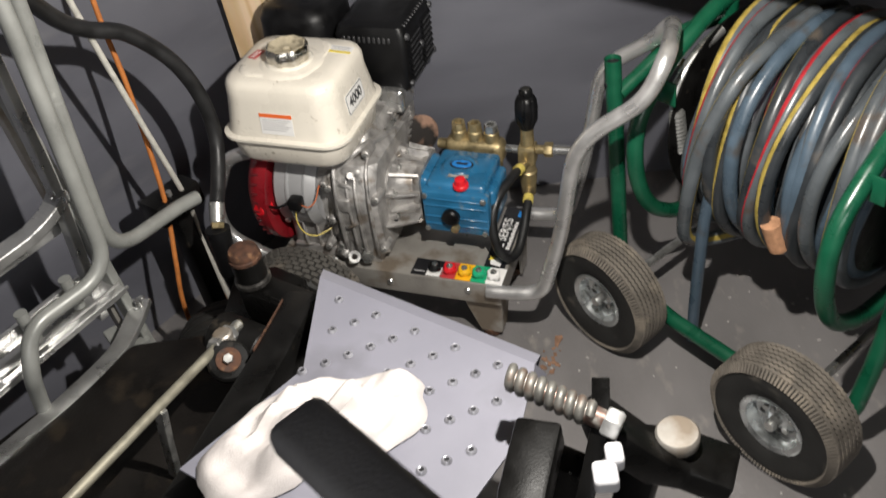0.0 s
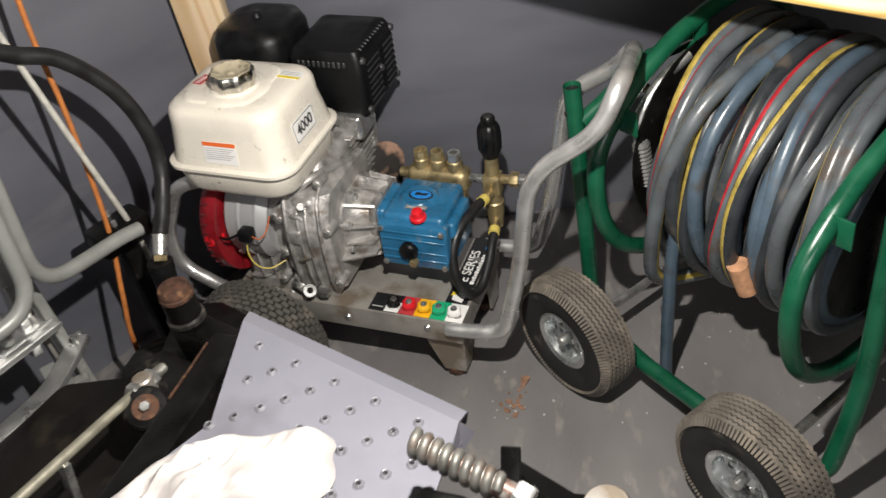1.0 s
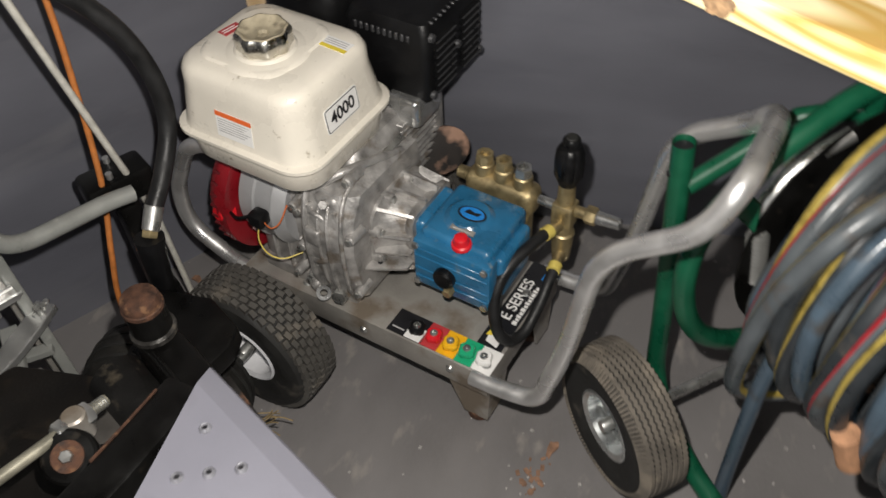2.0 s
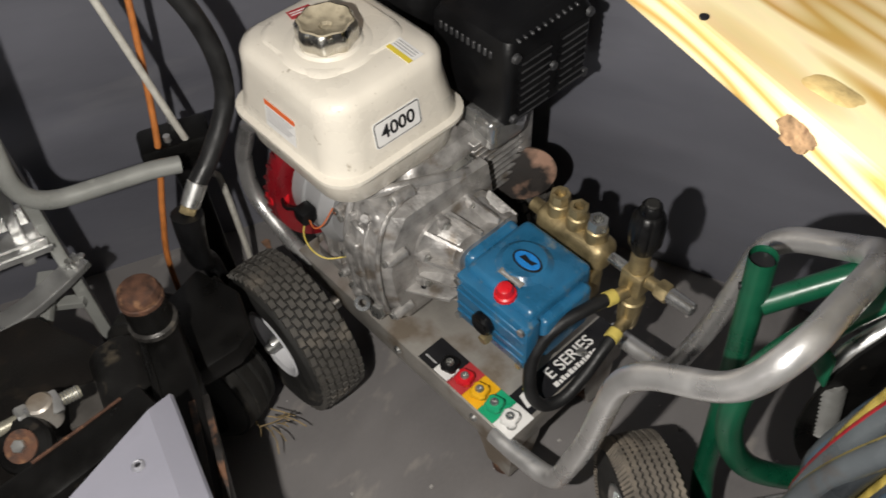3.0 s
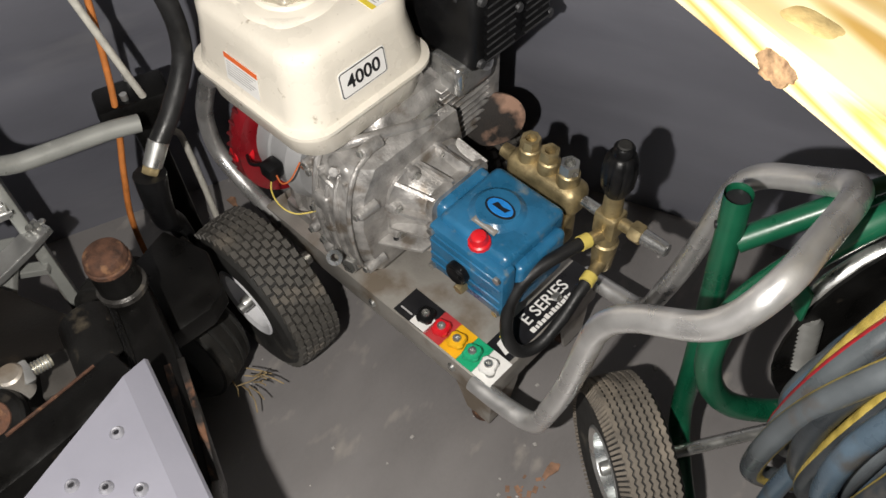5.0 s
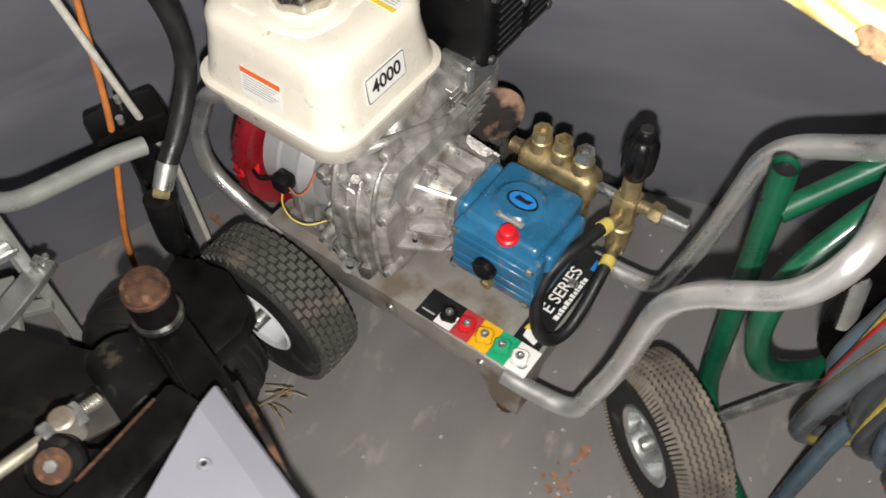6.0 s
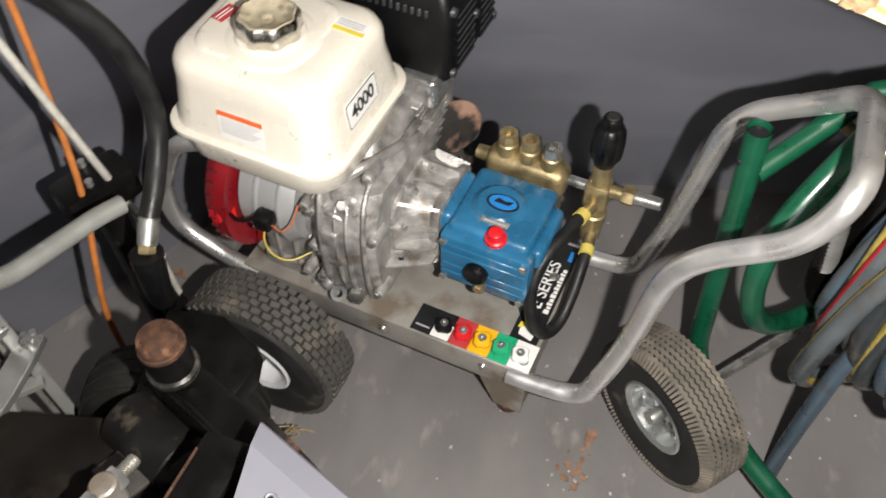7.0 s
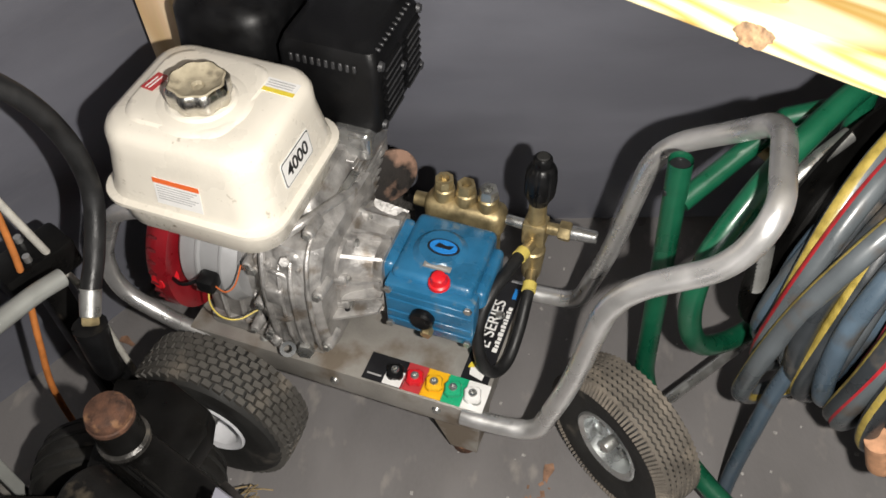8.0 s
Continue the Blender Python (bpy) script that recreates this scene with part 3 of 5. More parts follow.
for x, y, z in ((-0.372, 0.008, 0.045), (-0.376, 0.006, 0.13), (-0.372, 0.010, 0.215), (-0.266, 0.010, 0.06), (-0.264, 0.006, 0.20), (-0.29, 0.05, 0.285)):
    part("boss", rod((x, y + 0.03, z), (x, y - 0.008, z), 0.0115, 0.0095, 14, bevel=0.002), M_ALLOY, block)
    part("bolt", hexnut((x, y - 0.007, z), (0, -1, 0.1), 0.0065, 0.006), M_STEEL, block)
part("pipe", sweep(spline([(-0.345, 0.03, 0.262), (-0.31, 0.05, 0.29), (-0.285, 0.11, 0.285), (-0.272, 0.18, 0.262)], 5), 0.008, 10), M_ALLOY, block)
for k in range(4):
    x = -0.47 + 0.034 * k
    part("rib", box((x, 0.022, 0.02), (x + 0.005, 0.036, 0.10 + rs.uniform(0, 0.03)), 0.0015, 1), M_ALLOY, block)
part("cylinder_shroud", loft([rrect(-0.44, -0.285, 0.06, 0.24, 0.015, 0.22, 3), rrect(-0.43, -0.29, 0.07, 0.26, 0.02, 0.275, 3), rrect(-0.41, -0.305, 0.09, 0.25, 0.02, 0.30, 3)]), M_ALLOY, block)
part("carburettor", box((-0.36, 0.215, 0.24), (-0.30, 0.27, 0.31), 0.01), M_ALLOY, block)
part("governor_arm", ribbon_simple((-0.30, 0.03, 0.255), (-0.275, 0.19, 0.285), 0.014, 0.003), M_STEEL, block)
for k in range(11):
    part("fin", box((-0.43, 0.205 + 0.0, 0.155 + k * 0.013), (-0.285, 0.318, 0.159 + k * 0.013), 0.001, 1), M_ALLOY, block)
part("head", box((-0.43, 0.312, 0.15), (-0.285, 0.345, 0.30), 0.01), M_ALLOY, block)
part("valve_cover", box((-0.33, 0.22, 0.275), (-0.262, 0.30, 0.335), 0.012, 3), M_ALU, block)

def yz_ring(x, cy, cz, hy, hz, r):
    """A rectangle with round corners standing across the shaft at x."""
    return [(x, py_, pz_) for py_, pz_, _ in rrect(cy - hy, cy + hy, cz - hz, cz + hz, r, 0, 5)]


bell = part("bell_housing", loft([yz_ring(-0.285, 0.137, 0.142, 0.082, 0.084, 0.05), yz_ring(-0.258, 0.137, 0.142, 0.082, 0.084, 0.05), yz_ring(-0.254, 0.138, 0.142, 0.074, 0.076, 0.045),
                                  yz_ring(-0.244, 0.141, 0.142, 0.069, 0.070, 0.042), yz_ring(-0.226, 0.146, 0.142, 0.062, 0.063, 0.034), yz_ring(-0.214, 0.149, 0.141, 0.059, 0.061, 0.028), yz_ring(-0.206, 0.150, 0.141, 0.063, 0.065, 0.02),
                                  yz_ring(-0.196, 0.150, 0.141, 0.063, 0.065, 0.02)]), M_ALLOY, washer, "ribbed cast aluminium bell housing", smooth=30)
for k in range(12):
    a = 2 * math.pi * (k + 0.35) / 12
    e0, e1 = Vector((0, math.cos(a), math.sin(a))), Vector((0, -math.sin(a), math.cos(a)))
    q0 = ((e0.y / 0.084) ** 4 + (e0.z / 0.086) ** 4) ** -0.25
    q1 = ((e0.y / 0.070) ** 4 + (e0.z / 0.072) ** 4) ** -0.25
    c0, c1 = Vector((-0.257, 0.137, 0.142)), Vector((-0.198, 0.150, 0.141))
    part("rib", loft([[c0 + e0 * (q0 * 0.6) - e1 * 0.0045, c0 + e0 * q0 - e1 * 0.003, c0 + e0 * q0 + e1 * 0.003, c0 + e0 * (q0 * 0.6) + e1 * 0.0045],
                      [c1 + e0 * (q1 * 0.6) - e1 * 0.004, c1 + e0 * (q1 * 1.02) - e1 * 0.0025, c1 + e0 * (q1 * 1.02) + e1 * 0.0025, c1 + e0 * (q1 * 0.6) + e1 * 0.004]]), M_ALLOY, bell)
for k in range(8):
    a = 2 * math.pi * (k + 0.5) / 8
    bp = Vector((-0.268, 0.137 + 0.079 * math.sin(a), 0.142 + 0.080 * math.cos(a)))
    part("boss", rod(bp, bp + Vector((0.022, 0, 0)), 0.012, 0.0105, 12, bevel=0.002), M_ALLOY, bell)
    part("bolt", hexnut(bp + Vector((0.021, 0, 0)), (1, 0, 0), 0.007, 0.006), M_STEEL, bell)
web = part("web", slab([(-0.286, 0.018), (-0.200, 0.066), (-0.198, 0.095), (-0.286, 0.10)], 0.098, 0.105, None, 0.0015), M_ALLOY, washer, "flat cast web with a hole")
# black disc on the web, painted shade instead of a cut hole
part("hole", rod((-0.248, 0.055, 0.1045), (-0.248, 0.055, 0.1058), 0.0045, n=14), M_INK_HOLE, web)
part("drain_plug", hexnut((-0.31, 0.014, 0.03), (0.2, -1, 0.2), 0.016, 0.02), M_STEEL, washer)
part("oil_filler", rod((-0.36, 0.012, 0.035), (-0.367, -0.004, 0.03), 0.012, 0.010, bevel=0.002), M_ALLOY, washer)
part("clamp", lathe([(0.007, 0), (0.014, 0), (0.014, 0.009), (0.007, 0.009), (0.007, 0)], 16, frame_at((-0.338, -0.006, 0.035), (0.5, -0.6, 0.6))), M_ALU, washer, "bright metal clamp ring")

# recoil starter
rec = bmesh.new()
lathe([(0, 0.085), (0.03, 0.085), (0.045, 0.075), (0.09, 0.068), (0.125, 0.045), (0.138, 0.02), (0.138, 0.0), (0, 0)], 44, frame_at((-0.514, 0.105, 0.152), (-1, 0, 0)), rec)
recoil = part("recoil_cover", rec, M_RED, washer, "dark red recoil starter cover")
# slots are raised bars, their inner shade given by the darker red
for k in range(9):
    c = Matrix.Translation((-0.528, 0.105, 0.152)) @ Matrix.Rotation(radians(52 + 9 * k), 4, "X")
    part("vent_slot", box((-0.019, -0.0022, 0.128), (-0.004, 0.0022, 0.1388), 0.0, 1, None, c), M_REDDARK, recoil)
part("switch", rod((-0.530, 0.0, 0.155), (-0.536, -0.032, 0.160), 0.021, 0.017, 20, bevel=0.005), M_REDPLAST, washer, "round red engine switch")
part("wiring_plug", box((-0.460, -0.034, 0.170), (-0.430, -0.004, 0.198), 0.006), M_BLACKPLAST, washer, "black wiring connector")
part("wire", sweep(spline([(-0.432, -0.022, 0.182), (-0.410, -0.028, 0.184), (-0.395, -0.020, 0.198), (-0.390, 0.0, 0.225)]), 0.0014, 8), M_WIRE_O, washer)
part("wire", sweep(spline([(-0.448, -0.018, 0.172), (-0.446, -0.03, 0.14), (-0.434, -0.028, 0.108), (-0.412, -0.015, 0.094), (-0.388, 0.012, 0.098)]), 0.0014, 8), M_WIRE_Y, washer)
part("wire", sweep(spline([(-0.46, -0.02, 0.184), (-0.485, -0.030, 0.174), (-0.512, -0.020, 0.165), (-0.53, -0.01, 0.16)]), 0.0032, 8), M_BLACKPLAST, washer)

# fuel tank
t0, t1, s0, s1 = -0.572, -0.298, -0.038, 0.214
tk = loft([rrect(t0 + 0.045, t1 - 0.04, s0 + 0.04, s1 - 0.04, 0.04, 0.284), rrect(t0 + 0.020, t1 - 0.018, s0 + 0.018, s1 - 0.018, 0.05, 0.290), rrect(t0 + 0.010, t1 - 0.009, s0 + 0.009, s1 - 0.009, 0.05, 0.302), rrect(t0 + 0.006, t1 - 0.006, s0 + 0.005, s1 - 0.005, 0.048, 0.335),
           rrect(t0 + 0.003, t1 - 0.003, s0 + 0.003, s1 - 0.003, 0.048, 0.348), rrect(t0 - 0.006, t1 + 0.006, s0 - 0.006, s1 + 0.006, 0.05, 0.351), rrect(t0 - 0.006, t1 + 0.006, s0 - 0.006, s1 + 0.006, 0.05, 0.357),
           rrect(t0 + 0.003, t1 - 0.003, s0 + 0.003, s1 - 0.003, 0.048, 0.360), rrect(t0 + 0.006, t1 - 0.006, s0 + 0.006, s1 - 0.006, 0.048, 0.375), rrect(t0 + 0.013, t1 - 0.012, s0 + 0.012, s1 - 0.018, 0.05, 0.435),
           rrect(t0 + 0.015, t1 - 0.014, s0 + 0.014, s1 - 0.020, 0.046, 0.460), rrect(t0 + 0.020, t1 - 0.018, s0 + 0.019, s1 - 0.026, 0.044, 0.4715), rrect(t0 + 0.031, t1 - 0.029, s0 + 0.030, s1 - 0.037, 0.038, 0.4785), rrect(t0 + 0.06, t1 - 0.055, s0 + 0.06, s1 - 0.066, 0.03, 0.480)])
tank = part("fuel_tank", tk, M_TANK, washer, "cream painted steel fuel tank with rolled seam", smooth=50)
part("seam_grime", loft([rrect(t0 + 0.0022, t1 - 0.0022, s0 + 0.0022, s1 - 0.0022, 0.048, 0.3462), rrect(t0 + 0.0008, t1 - 0.0008, s0 + 0.0008, s1 - 0.0008, 0.048, 0.3492)]), M_GRIME, tank, "brown grime along the seam")
part("shoulder", loft([rrect(t0 + 0.040, -0.365, s0 + 0.040, s1 - 0.045, 0.035, 0.4765), rrect(t0 + 0.045, -0.370, s0 + 0.045, s1 - 0.05, 0.035, 0.4835), rrect(t0 + 0.052, -0.377, s0 + 0.052, s1 - 0.057, 0.03, 0.4850)]), M_TANK, tank)
CAPX, CAPY = -0.432, 0.068
part("filler_neck", lathe([(0.075, 0.472), (0.07, 0.481), (0.062, 0.485), (0.05, 0.486), (0.046, 0.490), (0.03, 0.490)], 40, Matrix.Translation((CAPX, CAPY, 0))), M_TANK, tank)
cap = part("fuel_cap", placed(lathe([(0.0, 0.0), (0.041, 0.0), (0.043, 0.004), (0.043, 0.024), (0.039, 0.031)], 64, None, None, lambda k, z: 1 + 0.045 * math.cos(8 * 2 * math.pi * k / 64)), Matrix.Translation((CAPX, CAPY, 0.489))), M_CHROME, tank, "scalloped chrome fuel cap")
part("cap_top", placed(lathe([(0.0395, 0.029), (0.036, 0.032), (0.032, 0.029), (0.024, 0.0235), (0.010, 0.021), (0.008, 0.016), (0, 0.016)], 64, None, None, lambda k, z: 1 + 0.04 * math.cos(8 * 2 * math.pi * k / 64)), Matrix.Translation((CAPX, CAPY, 0.489))), M_CAPTOP, cap, "dusty cap top with a dimple")


def label_on(parent, name, m, w, h, material, bits, label=""):
    """A thin sticker centred on m, facing m's z; bits are (x0, y0, x1, y1, material) bars."""
    st = part(name, placed(box((-w / 2, -h / 2, 0), (w / 2, h / 2, 0.0007)), m), material, parent, label, smooth=None)
    for x0, y0, x1, y1, mm in bits:
        part("print", placed(box((x0, y0, 0.0005), (x1, y1, 0.0011)), m), mm, st, smooth=None)
    return st


FRONT = Matrix.Translation((-0.435, s0 + 0.0068, 0.394)) @ Matrix.Rotation(radians(84), 4, "X")
label_on(tank, "warning_label", FRONT, 0.072, 0.046, M_WHITE, [(-0.036, 0.0145, 0.036, 0.023, M_ORINK)] + [(-0.032, 0.009 - 0.0045 * k, 0.032 - 0.006 * (k % 3), 0.0105 - 0.0045 * k, M_GREYINK) for k in range(6)],
         "white warning label with an orange band")
SIDE = Matrix.Translation((t1 - 0.0085, 0.078, 0.405)) @ Matrix.Rotation(radians(90), 4, "Z") @ Matrix.Rotation(radians(83.5), 4, "X")
num = part("number_label", placed(loft([rrect(-0.0425, 0.0425, -0.0222, 0.0222, 0.006, 0.0), rrect(-0.0425, 0.0425, -0.0222, 0.0222, 0.006, 0.0008)]), SIDE), M_WHITE, tank, "white label with black border and number", smooth=None)
part("border", placed(loft([rrect(-0.0410, 0.0410, -0.0206, 0.0206, 0.005, 0.0005), rrect(-0.0410, 0.0410, -0.0206, 0.0206, 0.005, 0.0012)]), SIDE), M_INK_HOLE, num, smooth=None)
part("label_face", placed(loft([rrect(-0.0394, 0.0394, -0.0190, 0.0190, 0.004, 0.0008), rrect(-0.0394, 0.0394, -0.0190, 0.0190, 0.004, 0.0016)]), SIDE), M_WHITE, num, smooth=None)
part("print", placed(text_mesh("4000", 0.0305, 0.0005), SIDE @ Matrix.Translation((0, 0, 0.0020))), M_INK_HOLE, num, smooth=None)
label_on(tank, "red_label", Matrix.Translation((-0.512, 0.080, 0.4856)) @ Matrix.Rotation(radians(-4), 4, "Y") @ Matrix.Rotation(radians(78), 4, "Z"), 0.036, 0.022, M_REDLBL, [(-0.015, -0.003, 0.013, -0.001, M_WHITE), (-0.015, 0.003, 0.01, 0.005, M_WHITE)], "small red label")
label_on(tank, "caution_label", Matrix.Translation((-0.346, 0.132, 0.4795)) @ Matrix.Rotation(radians(3), 4, "Y"), 0.050, 0.028, M_WHITE, [(-0.025, -0.014, 0.025, -0.006, M_YELLBL)] + [(-0.021, -0.002 + 0.005 * k, 0.019, 0.0 + 0.005 * k, M_GREYINK) for k in range(3)], "white caution label with a yellow band")

# muffler and air cleaner
mu = bmesh.new()
loft([rrect(-0.405, -0.255, 0.245, 0.412, 0.012, 0.322, 3), rrect(-0.412, -0.248, 0.238, 0.420, 0.014, 0.335, 3), rrect(-0.412, -0.248, 0.238, 0.420, 0.014, 0.455, 3), rrect(-0.405, -0.256, 0.246, 0.412, 0.014, 0.472, 3), rrect(-0.39, -0.27, 0.262, 0.40, 0.012, 0.478, 3)], mu)
muffler = part("muffler", mu, M_MUFFLER, washer, "black slotted muffler shield")
# lighter than the shield: reflected light on lips, slots and screws put into colour
M_SLOTGLINT = mat("louvre edge glint", (0.075, 0.075, 0.078), 0.38, 0.4, 0.3, 60, 300, 0.1)
for k in range(8):
    z = 0.342 + 0.0138 * k
    for y0, y1 in ((0.258, 0.322), (0.344, 0.402)):
        lip = part("louvre", loft([[(-0.2500, y0, z + 0.0075), (-0.2500, y1, z + 0.0075), (-0.2470, y1, z + 0.0075), (-0.2470, y0, z + 0.0075)],
                                   [(-0.2500, y0, z), (-0.2500, y1, z), (-0.2420, y1, z + 0.0005), (-0.2420, y0, z + 0.0005)]]), M_MUFFLER, muffler)
        part("lip", box((-0.2436, y0 + 0.001, z - 0.0006), (-0.2414, y1 - 0.001, z + 0.0018)), M_SLOTGLINT, lip, smooth=None)
for k in range(10):
    part("slot", box((-0.390 + 0.0115 * k, 0.2358, 0.440), (-0.3845 + 0.0115 * k, 0.242, 0.4535), 0.001, 1), M_SLOTGLINT, muffler)
    part("slot", box((-0.2625, 0.262 + 0.0135 * k, 0.4690), (-0.2515, 0.2665 + 0.0135 * k, 0.4735), 0.001, 1), M_SLOTGLINT, muffler)
for y, z in ((0.252, 0.34), (0.252, 0.452), (0.408, 0.34), (0.408, 0.452), (0.333, 0.395)):
    part("screw", lathe([(0, 0), (0.0085, 0), (0.007, 0.006), (0, 0.007)], 10, frame_at((-0.249, y, z), (1, 0, 0))), M_SLOTGLINT, muffler)
part("exhaust_shield", rod((-0.315, 0.27, 0.30), (-0.28, 0.29, 0.325), 0.03, 0.034, 20), M_ALU, washer, "bare metal exhaust bracket")
air = loft([rrect(-0.60, -0.43, 0.235, 0.41, 0.05, 0.40), rrect(-0.605, -0.425, 0.23, 0.415, 0.055, 0.41), rrect(-0.603, -0.427, 0.232, 0.413, 0.055, 0.475), rrect(-0.593, -0.437, 0.242, 0.403, 0.05, 0.497), rrect(-0.57, -0.46, 0.265, 0.38, 0.04, 0.505)])
air = part("air_cleaner", air, M_BLACKPLAST, washer, "rounded black air cleaner cover", smooth=50)
part("wing_nut", rod((-0.515, 0.32, 0.503), (-0.515, 0.32, 0.515), 0.011, 0.008, bevel=0.002), M_BLACKPLAST, air)
part("air_horn", rod((-0.51, 0.32, 0.30), (-0.51, 0.32, 0.402), 0.06), M_BLACK, washer)
part("exhaust_port", lathe([(0, 0), (0.052, 0), (0.058, 0.006), (0.058, 0.022), (0.04, 0.032), (0, 0.034)], 28, frame_at((-0.280, 0.315, 0.158), (0.75, -0.55, 0.35)) @ Matrix.Diagonal((1.0, 0.82, 0.35, 1))), M_RUSTPALE, washer, "flaking rusty heat shield")

# pump
pump = part("pump", box((-0.182, 0.085, 0.062), (-0.045, 0.222, 0.198), 0.012, 3), M_BLUE, washer, "blue painted triplex pump body")
part("cover_plate", box((-0.186, 0.068, 0.078), (-0.036, 0.098, 0.186), 0.006, 2), M_BLUE, pump)
part("side_case", box((-0.222, 0.098, 0.085), (-0.178, 0.205, 0.196), 0.012, 3), M_BLUE, pump)
part("side_case", box((-0.05, 0.10, 0.085), (-0.028, 0.205, 0.178), 0.01, 3), M_BLUE, pump)
part("raised_boss", rod((-0.12, 0.15, 0.185), (-0.12, 0.15, 0.207), 0.055, 0.04, 32, bevel=0.006), M_BLUE, pump)
for z in (0.098, 0.118, 0.148, 0.166):
    part("rib", box((-0.182, 0.0655, z), (-0.04, 0.069, z + 0.005), 0.001, 1), M_BLUE, pump)
for x in (-0.178, -0.046):
    for z in (0.088, 0.176):
        part("bolt", hexnut((x, 0.068, z), (0, -1, 0), 0.007, 0.006), M_STEEL, pump)
part("sight_glass", lathe([(0.0, 0.012), (0.011, 0.012), (0.016, 0.014), (0.02, 0.01), (0.02, 0)], 24, frame_at((-0.121, 0.068, 0.126), (0, -1, 0))), M_BLACKPLAST, pump, "black sight glass")
part("drain_plug", hexnut((-0.112, 0.068, 0.10), (0, -1, -0.1), 0.010, 0.016), M_BRASS, pump)
part("oil_cap", lathe([(0, 0.022), (0.008, 0.022), (0.0115, 0.020), (0.0130, 0.012), (0.0140, 0.008), (0.0172, 0.006), (0.018, 0), (0, 0)], 12, frame_at((-0.10, 0.088, 0.196), (0, -0.12, 1)), None), M_REDPLAST, pump, "round red oil cap")
bd = part("badge", placed(lathe([(0, 0.002), (0.026, 0.002), (0.027, 0)], 36, Matrix.Scale(0.62, 4, (0, 1, 0))), Matrix.Translation((-0.115, 0.150, 0.2065))), M_INK_HOLE, pump, "oval blue badge with a dark rim")
part("badge_face", placed(lathe([(0, 0.003), (0.022, 0.003), (0.023, 0.0018)], 36, Matrix.Scale(0.60, 4, (0, 1, 0))), Matrix.Translation((-0.115, 0.150, 0.2065))), M_BLUEBADGE, bd)
part("mark", placed(slab([(-0.013, -0.004), (0.012, -0.004), (0.016, 0.005), (0.004, 0.002), (-0.009, 0.005)], 0.0028, 0.0038), Matrix.Translation((-0.115, 0.150, 0.2065))), M_INK_HOLE, bd)
label_on(pump, "data_plate", Matrix.Translation((-0.112, 0.112, 0.2035)) @ Matrix.Rotation(radians(12), 4, "X"), 0.045, 0.010, M_PLATE, [(-0.018, -0.002, 0.018, 0.0, M_GREYINK)], "small metal data plate")

# brass manifold, unloader, bypass hose
man = bmesh.new()
box((-0.185, 0.236, 0.148), (-0.045, 0.287, 0.205), 0.018, 4, man)
box((-0.18, 0.222, 0.085), (-0.05, 0.262, 0.16), 0.01, 3, man)
for k in range(3):
    rod((-0.153 + 0.038 * k, 0.262, 0.18), (-0.153 + 0.038 * k, 0.262, 0.225), 0.0205, 0.0175, 20, man, 0.003)
rod((-0.205, 0.262, 0.18), (-0.185, 0.262, 0.18), 0.012, 0.013, 16, man)
manifold = part("manifold", man, M_BRASS, washer, "cast brass pump manifold")
for k in range(3):
    x = -0.153 + 0.038 * k
    part("valve_cap", lathe([(0, -0.004), (0.009, -0.004), (0.0095, 0.008), (0.0155, 0.008), (0.0165, 0.0), (0.0165, -0.01), (0, -0.01)], 6 if k else 8, Matrix.Translation((x, 0.262, 0.235))), M_BRASS if k < 2 else M_STEEL, manifold)
part("nipple", rod((-0.045, 0.262, 0.182), (-0.012, 0.262, 0.182), 0.009, bevel=0.001), M_STEEL, washer)
un = bmesh.new()
rod((0.006, 0.262, 0.06), (0.006, 0.262, 0.13), 0.0165, 0.021, 20, un, 0.003)
rod((0.006, 0.262, 0.12), (0.006, 0.262, 0.245), 0.018, 0.0145, 20, un, 0.002)
box((-0.014, 0.244, 0.15), (0.026, 0.280, 0.20), 0.006, 2, un)
rod((0.01, 0.262, 0.185), (0.062, 0.262, 0.19), 0.011, 0.010, 16, un)
hexnut((0.045, 0.262, 0.189), (1, 0, 0.03), 0.017, 0.02, un)
hexnut((0.006, 0.262, 0.10), (0, 0, -1), 0.018, 0.02, un)
rod((0.006, 0.255, 0.155), (-0.002, 0.222, 0.158), 0.011, 0.010, 16, un)
rod((0.01, 0.255, 0.085), (0.014, 0.222, 0.080), 0.011, 0.010, 16, un)
unloader = part("unloader", un, M_BRASS, washer, "brass unloader valve")
kn = lathe([(0, 0), (0.016, 0), (0.0195, 0.010), (0.0250, 0.022), (0.0258, 0.050), (0.0240, 0.070), (0.0190, 0.080), (0.0150, 0.082), (0.0150, 0.094), (0.012, 0.098), (0, 0.098)], 48, Matrix.Translation((0.006, 0.262, 0.243)), None,
           lambda k, z: 0.90 if k % 6 == 0 and 0.009 < z < 0.075 else 1.0)
knob = part("knob", kn, M_BLACKPLAST, unloader, "fluted black pressure knob")
part("knob_cap", rod((0.006, 0.262, 0.340), (0.006, 0.262, 0.3435), 0.0105, 0.0095, 20, bevel=0.001), M_RUBBER, knob, "grey knob cap")
part("coupler", rod((0.064, 0.262, 0.19), (0.108, 0.262, 0.193), 0.0125, 0.0105, bevel=0.002), M_ALU, unloader, "bright hose coupler")
for p, q in (((-0.002, 0.224, 0.158), (-0.006, 0.208, 0.160)), ((0.014, 0.224, 0.08), (0.016, 0.208, 0.078))):
    part("hose_clip", rod(p, q, 0.0122), M_COLLAR, unloader, "yellow hose end collar")
